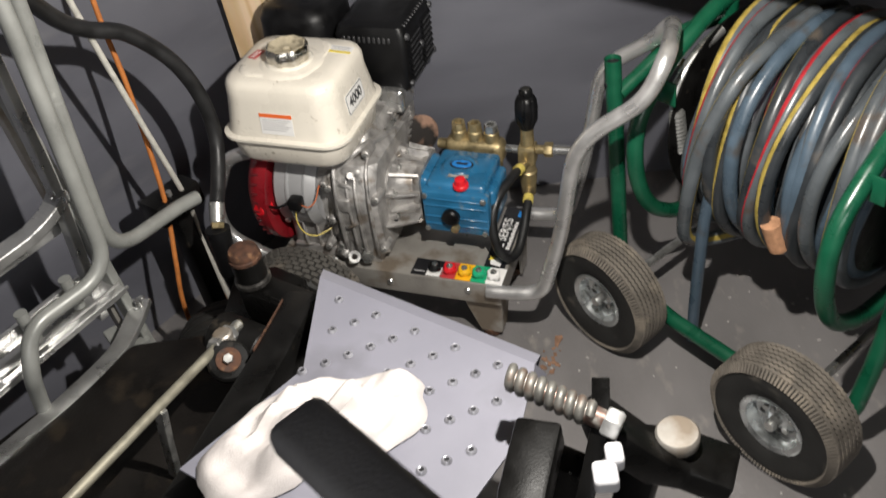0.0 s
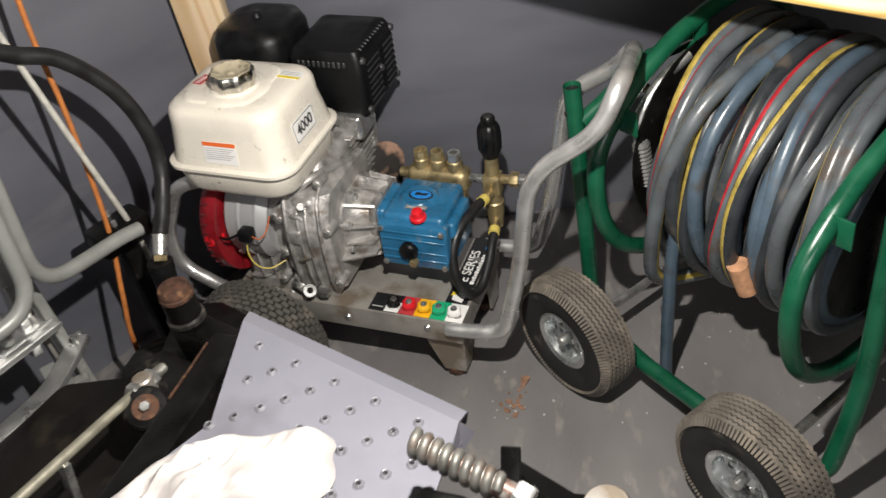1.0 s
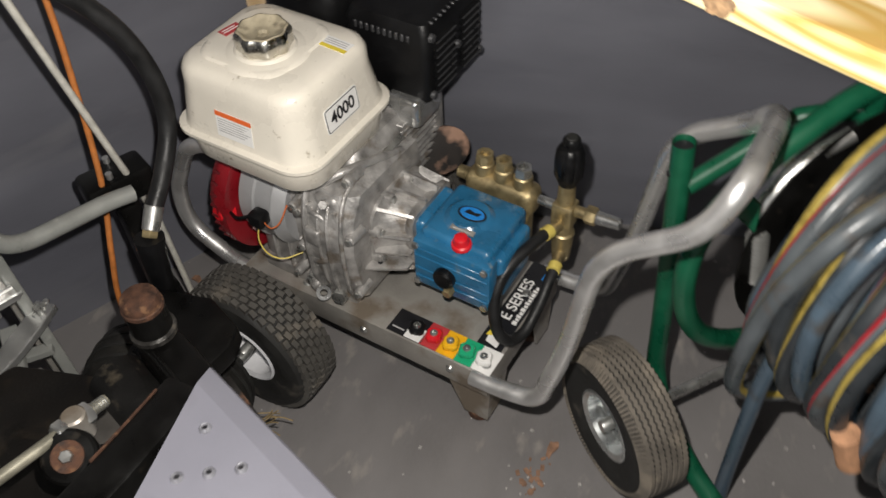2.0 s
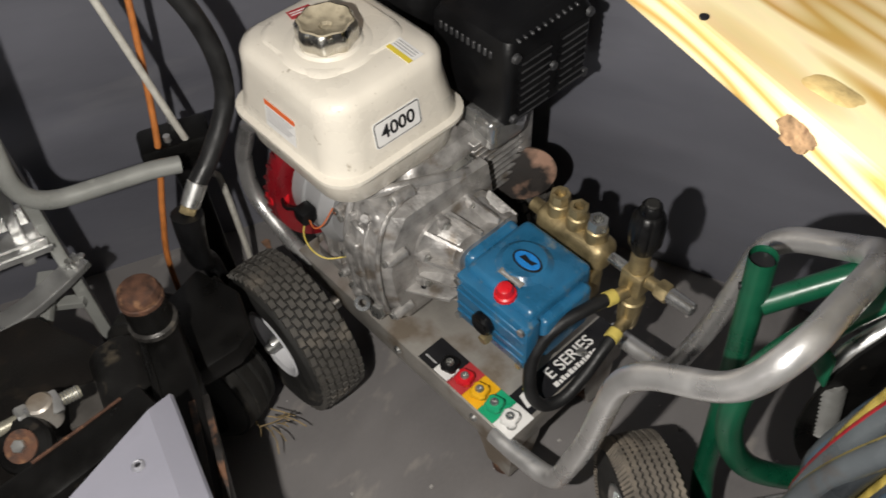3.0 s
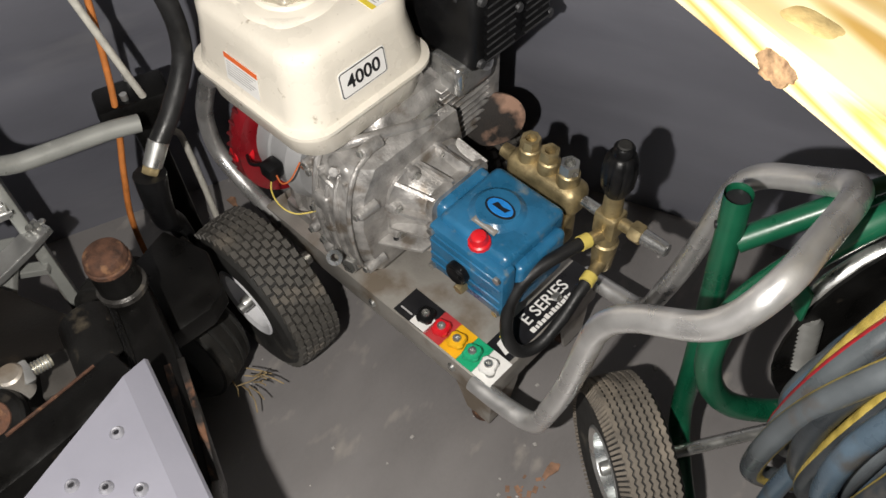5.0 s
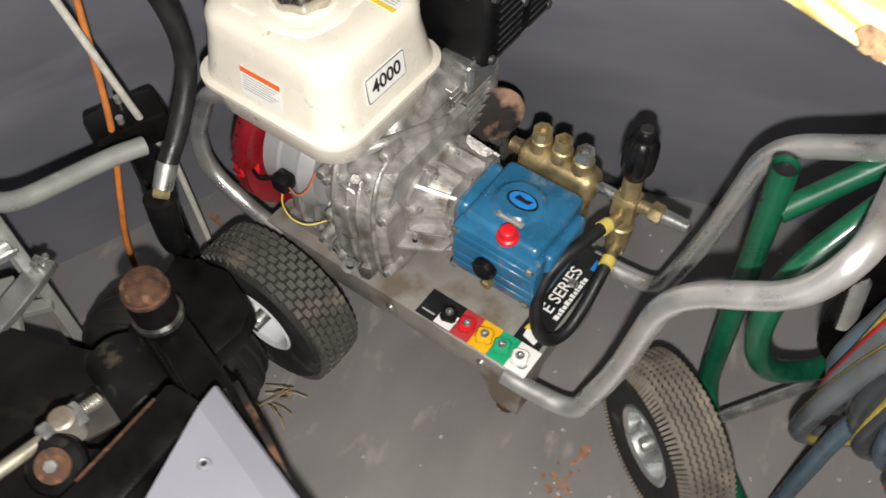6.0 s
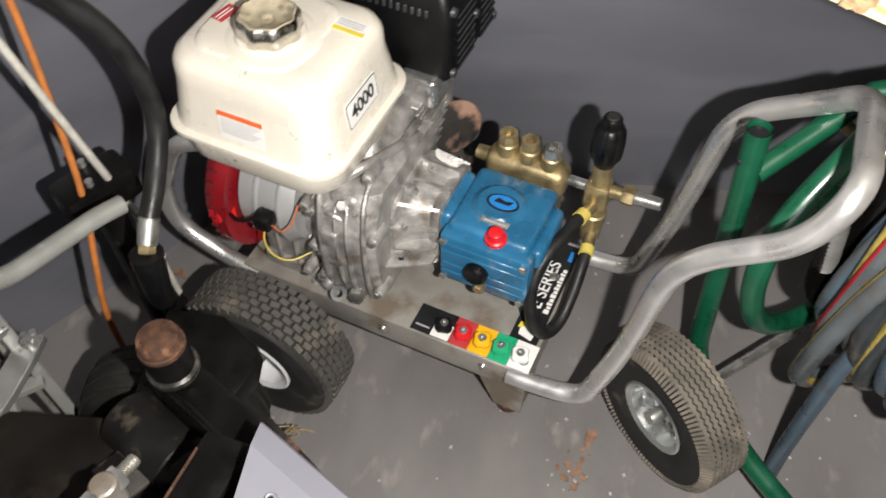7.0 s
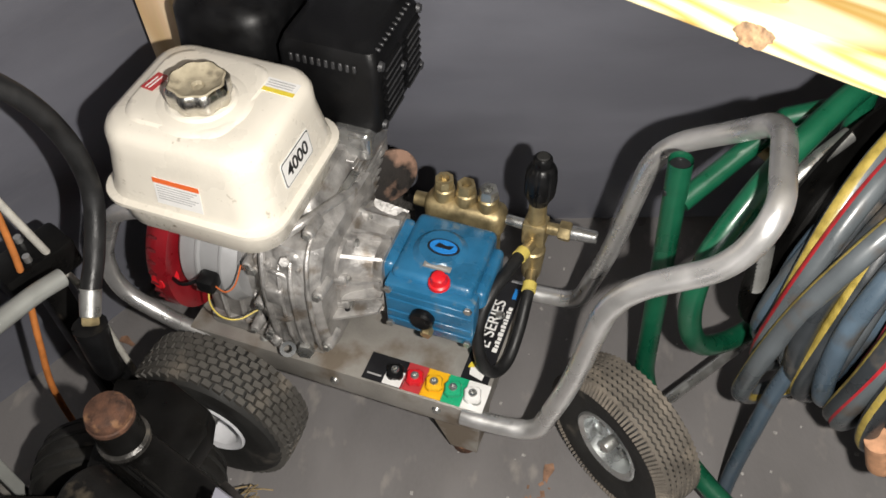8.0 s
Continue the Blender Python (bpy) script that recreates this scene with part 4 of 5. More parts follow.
part("bypass_hose", sweep(spline([(-0.003, 0.222, 0.159), (-0.012, 0.18, 0.162), (-0.028, 0.125, 0.150), (-0.034, 0.085, 0.110), (-0.020, 0.064, 0.055), (0.0, 0.072, 0.020), (0.014, 0.105, 0.016), (0.018, 0.15, 0.04), (0.017, 0.19, 0.066), (0.0145, 0.222, 0.0795)], 10), 0.0105, 14), M_HOSE, washer, "black looped bypass hose")

# deck stickers and spray nozzles
strip = label_on(deck, "nozzle_sticker", Matrix.Translation((-0.104, 0.0278, 0.0005)), 0.212, 0.054, M_INK_HOLE, [(-0.07, -0.026, -0.034, 0.004, M_WHITE), (-0.038, -0.027, -0.002, 0.027, M_REDLBL), (-0.003, -0.027, 0.034, 0.027, M_YELLOW), (0.033, -0.027, 0.068, 0.027, M_GREENPL), (0.067, -0.027, 0.106, 0.027, M_WHITE), (-0.10, -0.016, -0.075, -0.013, M_GREYINK)],
                 "striped nozzle chart sticker")
for x, mm, word in ((-0.157, M_BLACKPLAST, "black"), (-0.122, M_REDPLAST, "red"), (-0.088, M_YELLOW, "yellow"), (-0.055, M_GREENPL, "green"), (-0.021, M_WHITE, "white")):
    nz = part("spray_nozzle", placed(lathe([(0, 0), (0.0105, 0), (0.011, 0.004), (0.016, 0.006), (0.0165, 0.013), (0.014, 0.016), (0.008, 0.0165), (0.006, 0.0165)], 32, None, None, lambda k, z: (1.0 if z < 0.005 or (k // 4) % 2 else 0.86)), Matrix.Translation((x, 0.0235, 0.001))), mm, deck, word + " quick-connect spray nozzle")
    part("nozzle_tip", placed(lathe([(0.007, 0.0135), (0.0075, 0.018), (0.006, 0.0205), (0.0035, 0.0205), (0.0025, 0.015), (0, 0.015)], 16), Matrix.Translation((x, 0.0235, 0.001))), M_STEEL, nz)
LOGO = Matrix.Translation((-0.029, 0.166, 0.0005)) @ Matrix.Rotation(radians(90), 4, "Z")
lg = label_on(deck, "name_sticker", LOGO, 0.222, 0.048, M_INK_HOLE, [], "black name sticker with white lettering")
part("print", placed(text_mesh("E SERIES", 0.030, 0.0003), LOGO @ Matrix.Translation((0.012, 0.006, 0.0013))), M_WHITE, lg, smooth=None)
for k, (x0, x1) in enumerate(((-0.045, -0.036), (-0.034, -0.029), (-0.027, -0.021), (-0.019, -0.012), (-0.010, -0.002), (0.0, 0.006), (0.008, 0.014), (0.016, 0.022), (0.024, 0.028), (0.030, 0.039), (0.041, 0.046), (0.048, 0.055))):
    part("print", placed(box((x0, -0.0185, 0.0006), (x1, -0.0095 - 0.002 * (k % 2), 0.0012)), LOGO), M_WHITE, lg, smooth=None)
part("mark", placed(slab([(-0.106, -0.012), (-0.082, -0.014), (-0.076, 0.0), (-0.084, 0.014), (-0.10, 0.012)], 0.0006, 0.0012), LOGO), M_WHITE, lg, smooth=None)
part("mark", placed(slab([(-0.085, 0.008), (-0.074, 0.006), (-0.076, 0.016), (-0.088, 0.018)], 0.0012, 0.0018), LOGO), M_YELLBL, lg, smooth=None)
part("mark", placed(slab([(0.075, -0.018), (0.098, -0.018), (0.098, -0.010), (0.075, -0.010)], 0.0006, 0.0012), LOGO), M_BLUEBADGE, lg, smooth=None)


# ---- hose reel cart ----
# local x runs along the rail (towards the camera), local y across the cart, z up; origin under the first wheel's outer face
RX = Vector((0.625, -0.78, 0)).normalized()
RY = Vector((0.78, 0.625, 0)).normalized()
CART = Matrix(((RX.x, RY.x, 0, 0.139), (RX.y, RY.y, 0, 1.406), (0, 0, 1, 0), (0, 0, 0, 1)))
reel = thing("hose_reel_cart", CART, "dark green steel hose reel cart on dusty pneumatic wheels", "hose reel")
G_R = 0.0165
part("rail", sweep(fillet([(-0.055, 0.125, 0.64), (-0.06, 0.135, 0.30), (-0.055, 0.13, 0.105), (0.10, 0.085, 0.095), (0.46, 0.07, 0.095), (0.535, 0.10, 0.10), (0.55, 0.14, 0.30), (0.55, 0.15, 0.64)], 0.09, 8), G_R, 18, hollow=True), M_GREEN, reel, "bent green frame tube")
# bore and pin hole: inner shade painted as black plugs
part("bore", rod((-0.055, 0.1252, 0.60), (-0.055, 0.125, 0.632), 0.0140, n=16), M_INK_HOLE, reel, "dark open tube end")
part("pin_hole", rod((-0.062, 0.1095, 0.585), (-0.061, 0.1125, 0.585), 0.005, n=12), M_INK_HOLE, reel)
for s, dy, dz in ((0.035, 0.0, 0.0), (0.47, -0.035, -0.016)):
    hoop = [(s, y + dy, z + dz) for y, z in ((0.47, 0.708), (0.33, 0.698), (0.24, 0.667), (0.165, 0.622), (0.100, 0.555), (0.084, 0.468), (0.104, 0.375), (0.153, 0.305), (0.24, 0.258), (0.36, 0.25), (0.48, 0.25), (0.60, 0.33), (0.63, 0.5), (0.59, 0.64))]
    part("side_hoop", sweep(spline(hoop, 6, True), G_R, 16, closed=True), M_GREEN, reel, "bent green side hoop")
    part("brace", sweep([(s, 0.36 + dy, 0.698 + dz), (s, 0.355 + dy, 0.60), (s, 0.35 + dy, 0.256 + dz)], G_R * 0.9, 14), M_GREEN, reel)
    part("plate", box((s - 0.004, 0.150 + dy, 0.566), (s + 0.040, 0.155 + dy, 0.615), 0.002), M_GREEN, reel, "flat green lug plate")
part("cross_tube", sweep([(-0.05, 0.135, 0.56), (-0.03, 0.30, 0.63), (0.03, 0.36, 0.66)], G_R * 0.9, 14), M_GREEN, reel)
part("axle_tube", rod((0.035, 0.35, 0.48), (0.47, 0.35, 0.48), 0.02), M_STEEL, reel)
part("drum", lathe([(0.03, 0), (0.20, 0), (0.20, 0.004), (0.12, 0.006), (0.12, 0.38), (0.20, 0.382), (0.20, 0.386), (0.03, 0.386)], 40, frame_at((0.06, 0.35, 0.48), (1, 0, 0))), M_BLACK, reel, "dark hose drum")
part("swivel", rod((0.02, 0.30, 0.40), (0.045, 0.22, 0.43), 0.018, 0.014), M_STEEL, reel, "zinc hose swivel")
part("strain_relief", lathe([(0.008, 0), (0.0165, 0.001)] + [(0.0165 if k % 2 else 0.0135, 0.004 + 0.0045 * k) for k in range(20)] + [(0.012, 0.098), (0.0, 0.098)], 20, frame_at((0.058, 0.190, 0.445), (0, -0.14, 1))), M_RELIEF, reel, "ribbed grey strain relief")
part("swivel_elbow", sweep(fillet([(0.055, 0.178, 0.53), (0.05, 0.178, 0.58), (0.05, 0.235, 0.632), (0.06, 0.30, 0.66)], 0.05), 0.011, 12), M_STEEL, reel, "bright bent feed pipe")
part("brass_fitting", hexnut((-0.078, 0.27, 0.591), (0.9, 0.0, -0.17), 0.012, 0.024), M_BRASS, reel)
part("brass_fitting", rod((-0.07, 0.27, 0.59), (0.0, 0.275, 0.575), 0.009), M_BRASS, reel)
for s, qy in ((0.004, 0.026), (0.460, -0.002)):
    part("axle", rod((s, qy - 0.02, 0.132), (s, 0.55, 0.132), 0.0095), M_STEEL, reel, "bare steel axle rod")
    hb = part("wheel_hub", rod((s, qy + 0.02, 0.132), (s, 0.08, 0.132), 0.02), M_BLACK, reel)
    wheel(hb, frame_at((s, qy, 0.134), (0, 1, 0)), 0.133, 0.088, 0.062, M_RIMZINC, "rib", M_TREADDUST, True)


# ---- the hose on the reel: coils of striped garden hose ----
def loop_hose(x0, r0, slant, wob, ph, stripe_at, width, r=0.0140, n=18, m=56, tilt=0.0):
    """One turn of striped hose about the reel's axis."""
    bm = bmesh.new()
    rows = []
    for k in range(m):
        a = 2 * math.pi * k / m
        out = Vector((0, math.cos(a), math.sin(a)))
        rr = r0 + wob * math.sin(2 * a + ph) + 0.014 * max(0, -math.sin(a))
        c = Vector((x0 + slant * math.cos(a) + tilt * math.sin(a) + 0.005 * math.sin(3 * a + ph), 0.36, 0.478)) + out * rr
        tw = 0.35 * math.sin(a + ph)
        rows.append([bm.verts.new(c + out * r * math.cos(2 * math.pi * j / n + tw) + Vector((r * math.sin(2 * math.pi * j / n + tw), 0, 0))) for j in range(n)])
    for k in range(m):
        p, q = rows[k], rows[(k + 1) % m]
        for j in range(n):
            f = bm.faces.new((p[j], p[(j + 1) % n], q[(j + 1) % n], q[j]))
            f.material_index = 1 if (j - stripe_at) % n < width else 0
    return bm


coil = thing("garden_hose", CART, "coiled garden hose, black, grey and blue with yellow and red stripes", "hose")
rnd = random.Random(4)
kinds = [(M_H_GREY, M_H_YEL), (M_H_BLACK, M_H_RED), (M_H_GREY, M_H_BLACK), (M_H_BLUE, M_H_YEL), (M_H_BLACK, M_H_GREY), (M_H_BLUE, M_H_YEL), (M_H_GREY, M_H_RED), (M_H_BLACK, M_H_BLUE), (M_H_BLUE, M_H_BLACK), (M_H_BLACK, M_H_YEL), (M_H_BLUE, M_H_GREY), (M_H_BLACK, M_H_RED), (M_H_GREY, M_H_BLACK), (M_H_BLACK, M_H_RED), (M_H_BLUE, M_H_YEL)]
outer = [(M_H_GREY, M_H_YEL), (M_H_GREY, M_H_RED), (M_H_BLACK, M_H_GREY), (M_H_BLACK, M_H_YEL), (M_H_BLUE, M_H_YEL), (M_H_BLACK, M_H_YEL), (M_H_GREY, M_H_RED), (M_H_BLACK, M_H_YEL), (M_H_BLUE, M_H_GREY), (M_H_BLACK, M_H_RED), (M_H_GREY, M_H_YEL)]
for layer, (R0, count) in enumerate(((0.198, 16), (0.172, 15), (0.221, 13))):
    for i in range(count):
        base, st = outer[i % len(outer)] if layer == 2 else kinds[(i + 5 * (2 - layer)) % len(kinds)]
        x0 = 0.084 + (0.356 / count) * (i + 0.5) + rnd.uniform(-0.004, 0.004)
        lp = part("coil", loop_hose(x0, R0 + rnd.uniform(-0.006, 0.006), rnd.uniform(-0.022, 0.002), rnd.uniform(0.003, 0.012), rnd.uniform(0, 6.28), rnd.choice((13, 14, 15, 16, 17)), 3 if layer == 2 and st is M_H_YEL and i % 3 == 0 else 2, tilt=rnd.uniform(0.004, 0.026)), [base, st], coil)
        if layer == 2:
            lp["label"] = "hose turn with a coloured stripe"
bm = bmesh.new()
sweep(spline([(0.20, 0.22, 0.60), (0.186, 0.165, 0.52), (0.165, 0.142, 0.38), (0.155, 0.14, 0.25), (0.147, 0.14, 0.12), (0.145, 0.139, 0.05), (0.146, 0.136, 0.004)], 8), 0.0125, 16, bm, stripe=lambda k, i: 1 if k < 2 else 0)
part("loose_end", bm, [M_H_BLUE, M_H_GREY], coil, "loose blue hose end hanging to the floor")
bm = bmesh.new()
sweep(spline([(0.20, 0.38, 0.70), (0.198, 0.27, 0.688), (0.185, 0.178, 0.640), (0.156, 0.128, 0.52), (0.126, 0.125, 0.35), (0.116, 0.155, 0.265), (0.14, 0.24, 0.235), (0.20, 0.36, 0.235)], 8), 0.0145, 18, bm, stripe=lambda k, i: 1 if k in (4, 5, 13, 14) else 0)
part("coil", bm, [M_H_GREY, M_H_YEL], coil, "slack grey hose turn with a yellow stripe")
tp = bmesh.new()
sweep([(0.308 + 0.004 * k, 0.136 + 0.005 * k, 0.418 - 0.02 * k) for k in range(4)], 0.0185, 16, tp)
part("tape", tp, M_TAPE, coil, "worn tan tape wrapped round the hose")


# ---- mower: caster, black frame, foot plate, spring, threaded rod ----
mower = thing("mower", pose(-0.40, 1.05, 0.0), "black mower front with grey punched foot plate and rusty caster cap", "mower")
OFF = Matrix.Translation((0.40, -1.05, 0))


def mpart(name, bm, material, label="", parent=None, smooth=38):
    return part(name, placed(bm, OFF), material, parent or mower, label, smooth)


mpart("caster_post", rod((-0.515, 1.232, 0.30), (-0.515, 1.232, 0.497), 0.0300, bevel=0.003), M_BLACK)
mpart("caster_collar", lathe([(0.030, 0), (0.0345, 0.002), (0.0345, 0.010), (0.030, 0.013)], 30, Matrix.Translation((-0.515, 1.232, 0.440))), mat("worn black collar", (0.05, 0.047, 0.044), 0.35, 0.4, 0.4, 40, 300, 0.2, (0.16, 0.14, 0.11), 0.56, 40), "worn welded collar")
mpart("grease_cap", lathe([(0.0285, 0.0), (0.0308, 0.002), (0.0308, 0.008), (0.0290, 0.010), (0.0290, 0.018), (0.0265, 0.024), (0.017, 0.0275), (0, 0.028)], 30, Matrix.Translation((-0.515, 1.232, 0.493))), M_RUST, "rusty domed grease cap")


def ribbon(pts, w, h, bm=None):
    """A flat bar of width w and height h along the points, kept upright."""
    own = bmesh.new()
    pts = [Vector(p) for p in pts]
    rows = []
    for i, p in enumerate(pts):
        t = (pts[min(i + 1, len(pts) - 1)] - pts[max(i - 1, 0)]).normalized()
        ref = Vector((0, 0, 1)) if abs(t.z) < 0.9 else Vector((0.53, 0.85, 0))
        s = t.cross(ref).normalized() * (w / 2)
        u = s.cross(t).normalized() * (h / 2)
        rows.append([own.verts.new(p + a * s + b * u) for a, b in ((-1, -1), (1, -1), (1, 1), (-1, 1))])
    for a, b in zip(rows, rows[1:]):
        for k in range(4):
            own.faces.new((a[k], a[(k + 1) % 4], b[(k + 1) % 4], b[k]))
    own.faces.new(rows[0])
    own.faces.new(rows[-1])
    bmesh.ops.recalc_face_normals(own, faces=own.faces)
    bmesh.ops.bevel(own, geom=[e for e in own.edges if e.calc_face_angle(0) > 0.6], offset=min(w, h) * 0.14, segments=2, affect="EDGES", profile=0.5)
    return join(own, bm)


# caster: yoke, wheel, grease cap; beam under the foot plate
EX, EY = Vector((0.844, -0.530, 0)), Vector((0.531, 0.847, 0))
cx = Vector((-0.515, 1.232, 0))
mpart("beam", ribbon([cx + EX * -0.02 + Vector((0, 0, 0.40)), cx + EX * 0.12 - EY * 0.004 + Vector((0, 0, 0.40)), cx + EX * 0.30 - EY * 0.022 + Vector((0, 0, 0.40)), cx + EX * 0.55 - EY * 0.12 + Vector((0, 0, 0.40))], 0.060, 0.075), M_BLACK, "worn black steel beam")
for o0, o1, zz in ((0.026, 0.005, 0.4375), (0.008, -0.014, 0.4378)):
    mpart("rust_edge", ribbon([cx + EX * 0.15 + EY * o0 + Vector((0, 0, zz)), cx + EX * 0.24 + EY * (o0 + o1) / 2 + Vector((0, 0, zz + 0.001)), cx + EX * 0.33 + EY * (o1 - 0.004) + Vector((0, 0, zz))], 0.009, 0.005), M_RUSTEDGE, "rust along the beam edge")
mpart("weld_seam", sweep([cx + EX * 0.03 - EY * 0.022 + Vector((0, 0, 0.4375)), cx + EX * 0.10 - EY * 0.025 + Vector((0, 0, 0.4378)), cx + EX * 0.16 - EY * 0.030 + Vector((0, 0, 0.4375))], 0.003, 8), M_BLACK)
mpart("yoke", slab([(-0.57, 1.215), (-0.475, 1.225), (-0.448, 1.295), (-0.452, 1.335), (-0.52, 1.385), (-0.61, 1.390), (-0.61, 1.242)], 0.305, 0.345, None, 0.006), M_BLACK, "black caster yoke")
for yy in (1.243, 1.389):
    mpart("fork_arm", ribbon([(-0.555, yy, 0.325), (-0.60, yy, 0.25), (-0.632, yy, 0.13)], 0.014, 0.055), M_BLACK, "black fork arm")
cw, ca = Vector((-0.630, 1.317, 0.150)), Vector((-0.06, 1, 0)).normalized()
cst = mpart("caster_wheel", lathe([(0.0, -0.030), (0.06, -0.030), (0.07, -0.044), (0.115, -0.056), (0.136, -0.046), (0.146, -0.028), (0.149, 0.0), (0.146, 0.028), (0.136, 0.046), (0.115, 0.056), (0.07, 0.044), (0.06, 0.030), (0, 0.030)], 52, frame_at(cw, ca)), mat("dusty caster rubber", (0.017, 0.016, 0.0145), 0.6, 0, 0.25, 14, 300, 0.25, (0.050, 0.044, 0.034), 0.58, 9, gloss=0.3), "smooth dusty black caster tyre")
for zz in (-0.034, -0.012, 0.012, 0.034):
    rr = 0.1488 - 0.0045 * abs(zz / 0.034) ** 2
    mpart("rib", lathe([(rr - 0.004, -0.004), (rr + 0.0016, -0.003), (rr + 0.0016, 0.003), (rr - 0.004, 0.004)], 52, frame_at(cw, ca) @ Matrix.Translation((0, 0, zz))), M_RUBBER, "", cst)
mpart("axle_bolt", rod(cw - ca * 0.085, cw + ca * 0.085, 0.011), M_RUST)
mpart("pivot_tube", rod((-0.612, 1.212, 0.332), (-0.500, 1.141, 0.332), 0.047, 0.047, 32, bevel=0.009), mat("dusty black tube", (0.010, 0.0095, 0.009), 0.5, 0, 0.3, 14, 300, 0.2, (0.085, 0.070, 0.050), 0.60, 24, gloss=0.3), "dusty black pivot tube")

# side rail, rusty flange, deck pan, threaded rod
mpart("side_rail", ribbon([(-0.392, 1.12, 0.455), (-0.428, 0.98, 0.455), (-0.505, 0.74, 0.455), (-0.66, 0.30, 0.455), (-0.77, 0.0, 0.455)], 0.062, 0.09), M_BLACK, "glossy black side rail")
mpart("rail_lip", ribbon([(-0.424, 1.10, 0.500), (-0.440, 1.04, 0.500), (-0.456, 0.985, 0.500)], 0.003, 0.004), M_RUST, "rusty rail lip")
pan = mpart("deck_pan", slab([(-0.585, 1.19), (-0.44, 1.05), (-0.62, 0.45), (-0.75, 0.0), (-1.28, 0.0), (-1.28, 0.6), (-0.95, 1.02), (-0.86, 1.12), (-0.78, 1.20), (-0.62, 1.205)], 0.06, 0.344, None, 0.01), mat("dirty black deck", (0.011, 0.0095, 0.0085), 0.5, 0, 0.3, 12, 200, 0.2, (0.030, 0.023, 0.016), 0.56, 14, gloss=0.12), "dirty black mower deck")
mpart("deck_plate", placed(box((-0.035, -0.035, 0.344), (0.035, 0.035, 0.352), 0.002), Matrix.Translation((-0.572, 1.125, 0)) @ Matrix.Rotation(radians(-40), 4, "Z")), mat("dull brown patch", (0.055, 0.05, 0.045), 0.6, 0, 0.2, 20, 200, 0.2), "small dull patch plate", pan)
ra, rb = Vector((-0.512, 1.096, 0.46)), Vector((-0.622, 0.775, 0.527))
rd = (rb - ra).normalized()
rodp = mpart("threaded_rod", sweep([ra + rd * (0.006 * k) for k in range(13)] + [rb, rb + rd * 0.5], 0.0085, 12), mat("dull zinc rod", (0.36, 0.34, 0.27), 0.45, 0.6, 0.15, 30, 300, 0.1), "dull zinc adjusting rod")
for k in range(18):
    mpart("thread", lathe([(0.0085, -0.0013), (0.0098, 0), (0.0085, 0.0013)], 12, frame_at(ra + rd * (0.004 + 0.0042 * k), rd)), M_STEEL, "", rodp)
mpart("swivel_block", rod(ra + rd * 0.048 + Vector((0, 0, -0.03)), ra + rd * 0.048 + Vector((0, 0, 0.016)), 0.017, bevel=0.003), M_PLATE, "", rodp)
mpart("nut", hexnut(ra + rd * 0.026, rd, 0.017, 0.015), M_ALU, "bright hex nut", rodp)
mpart("nut", hexnut(ra + rd * 0.064, rd, 0.017, 0.015), M_STEEL, "", rodp)
mpart("rod_bracket", ribbon([(-0.585, 0.88, 0.50), (-0.60, 0.88, 0.43), (-0.61, 0.87, 0.35)], 0.02, 0.012), M_STEEL, "small steel bracket", rodp)
pv = Vector((-0.512, 1.005, 0.462))
pd = Vector((0.25, -0.45, 0.85)).normalized()
mpart("pivot_boss", lathe([(0, 0), (0.034, 0), (0.036, 0.004), (0.036, 0.016), (0.032, 0.02), (0, 0.02)], 28, frame_at(pv - pd * 0.012, pd)), M_BLACK, "black pivot boss")
mpart("washer", lathe([(0, 0), (0.021, 0), (0.021, 0.003), (0, 0.003)], 24, frame_at(pv + pd * 0.008, pd)), M_RUST, "rusty washer")
mpart("bolt", hexnut(pv + pd * 0.011, pd, 0.009, 0.008), M_STEEL)
mpart("pivot_arm", ribbon([pv - pd * 0.006, pv + Vector((0.05, 0.05, -0.06)), (-0.45, 1.05, 0.42)], 0.03, 0.016), M_BLACK)

# foot plate
px = Vector((0.844, -0.5305, -0.0796)).normalized()
py = Vector((-0.5307, -0.8473, 0.02))
py = (py - px * py.dot(px)).normalized()
pz = px.cross(py) * -1
PL = Matrix(((px.x, py.x, pz.x, -0.346), (px.y, py.y, pz.y, 1.122), (px.z, py.z, pz.z, 0.553), (0, 0, 0, 1)))
outline = [(0.020, 0.029), (0.418, 0.029), (0.46, 0.16), (0.448, 0.42), (0.085, 0.42), (0.122, 0.20)]
fp = slab(outline, -0.004, 0.0)
bmesh.ops.transform(fp, matrix=PL, verts=fp.verts)
plate = mpart("foot_plate", fp, M_LILAC, "grey painted foot plate with punched grip holes", smooth=None)
mpart("flange", placed(loft([[(0.020, 0.029, 0.0), (0.418, 0.029, 0.0), (0.418, 0.029, -0.004), (0.020, 0.029, -0.004)], [(0.004, 0.002, -0.011), (0.412, 0.002, -0.011), (0.412, 0.004, -0.015), (0.004, 0.004, -0.015)],
                              [(0.004, -0.001, -0.016), (0.412, -0.001, -0.016), (0.412, 0.002, -0.018), (0.004, 0.002, -0.018)], [(0.008, 0.0, -0.040), (0.408, 0.0, -0.040), (0.408, 0.003, -0.040), (0.008, 0.003, -0.040)]]), PL), M_LILAC, "folded front flange", plate, None)
mpart("side_flange", placed(loft([[(0.418, 0.03, 0.001), (0.44, 0.085, 0.001), (0.437, 0.085, -0.002), (0.415, 0.03, -0.002)], [(0.424, 0.004, -0.045), (0.432, 0.05, -0.035), (0.429, 0.05, -0.037), (0.421, 0.004, -0.047)]]), PL), M_LILAC, "", plate, None)
M_GRIP = mat("worn grip rim", (0.30, 0.30, 0.33), 0.32, 0.45, 0.2, 80, 300, 0.1)
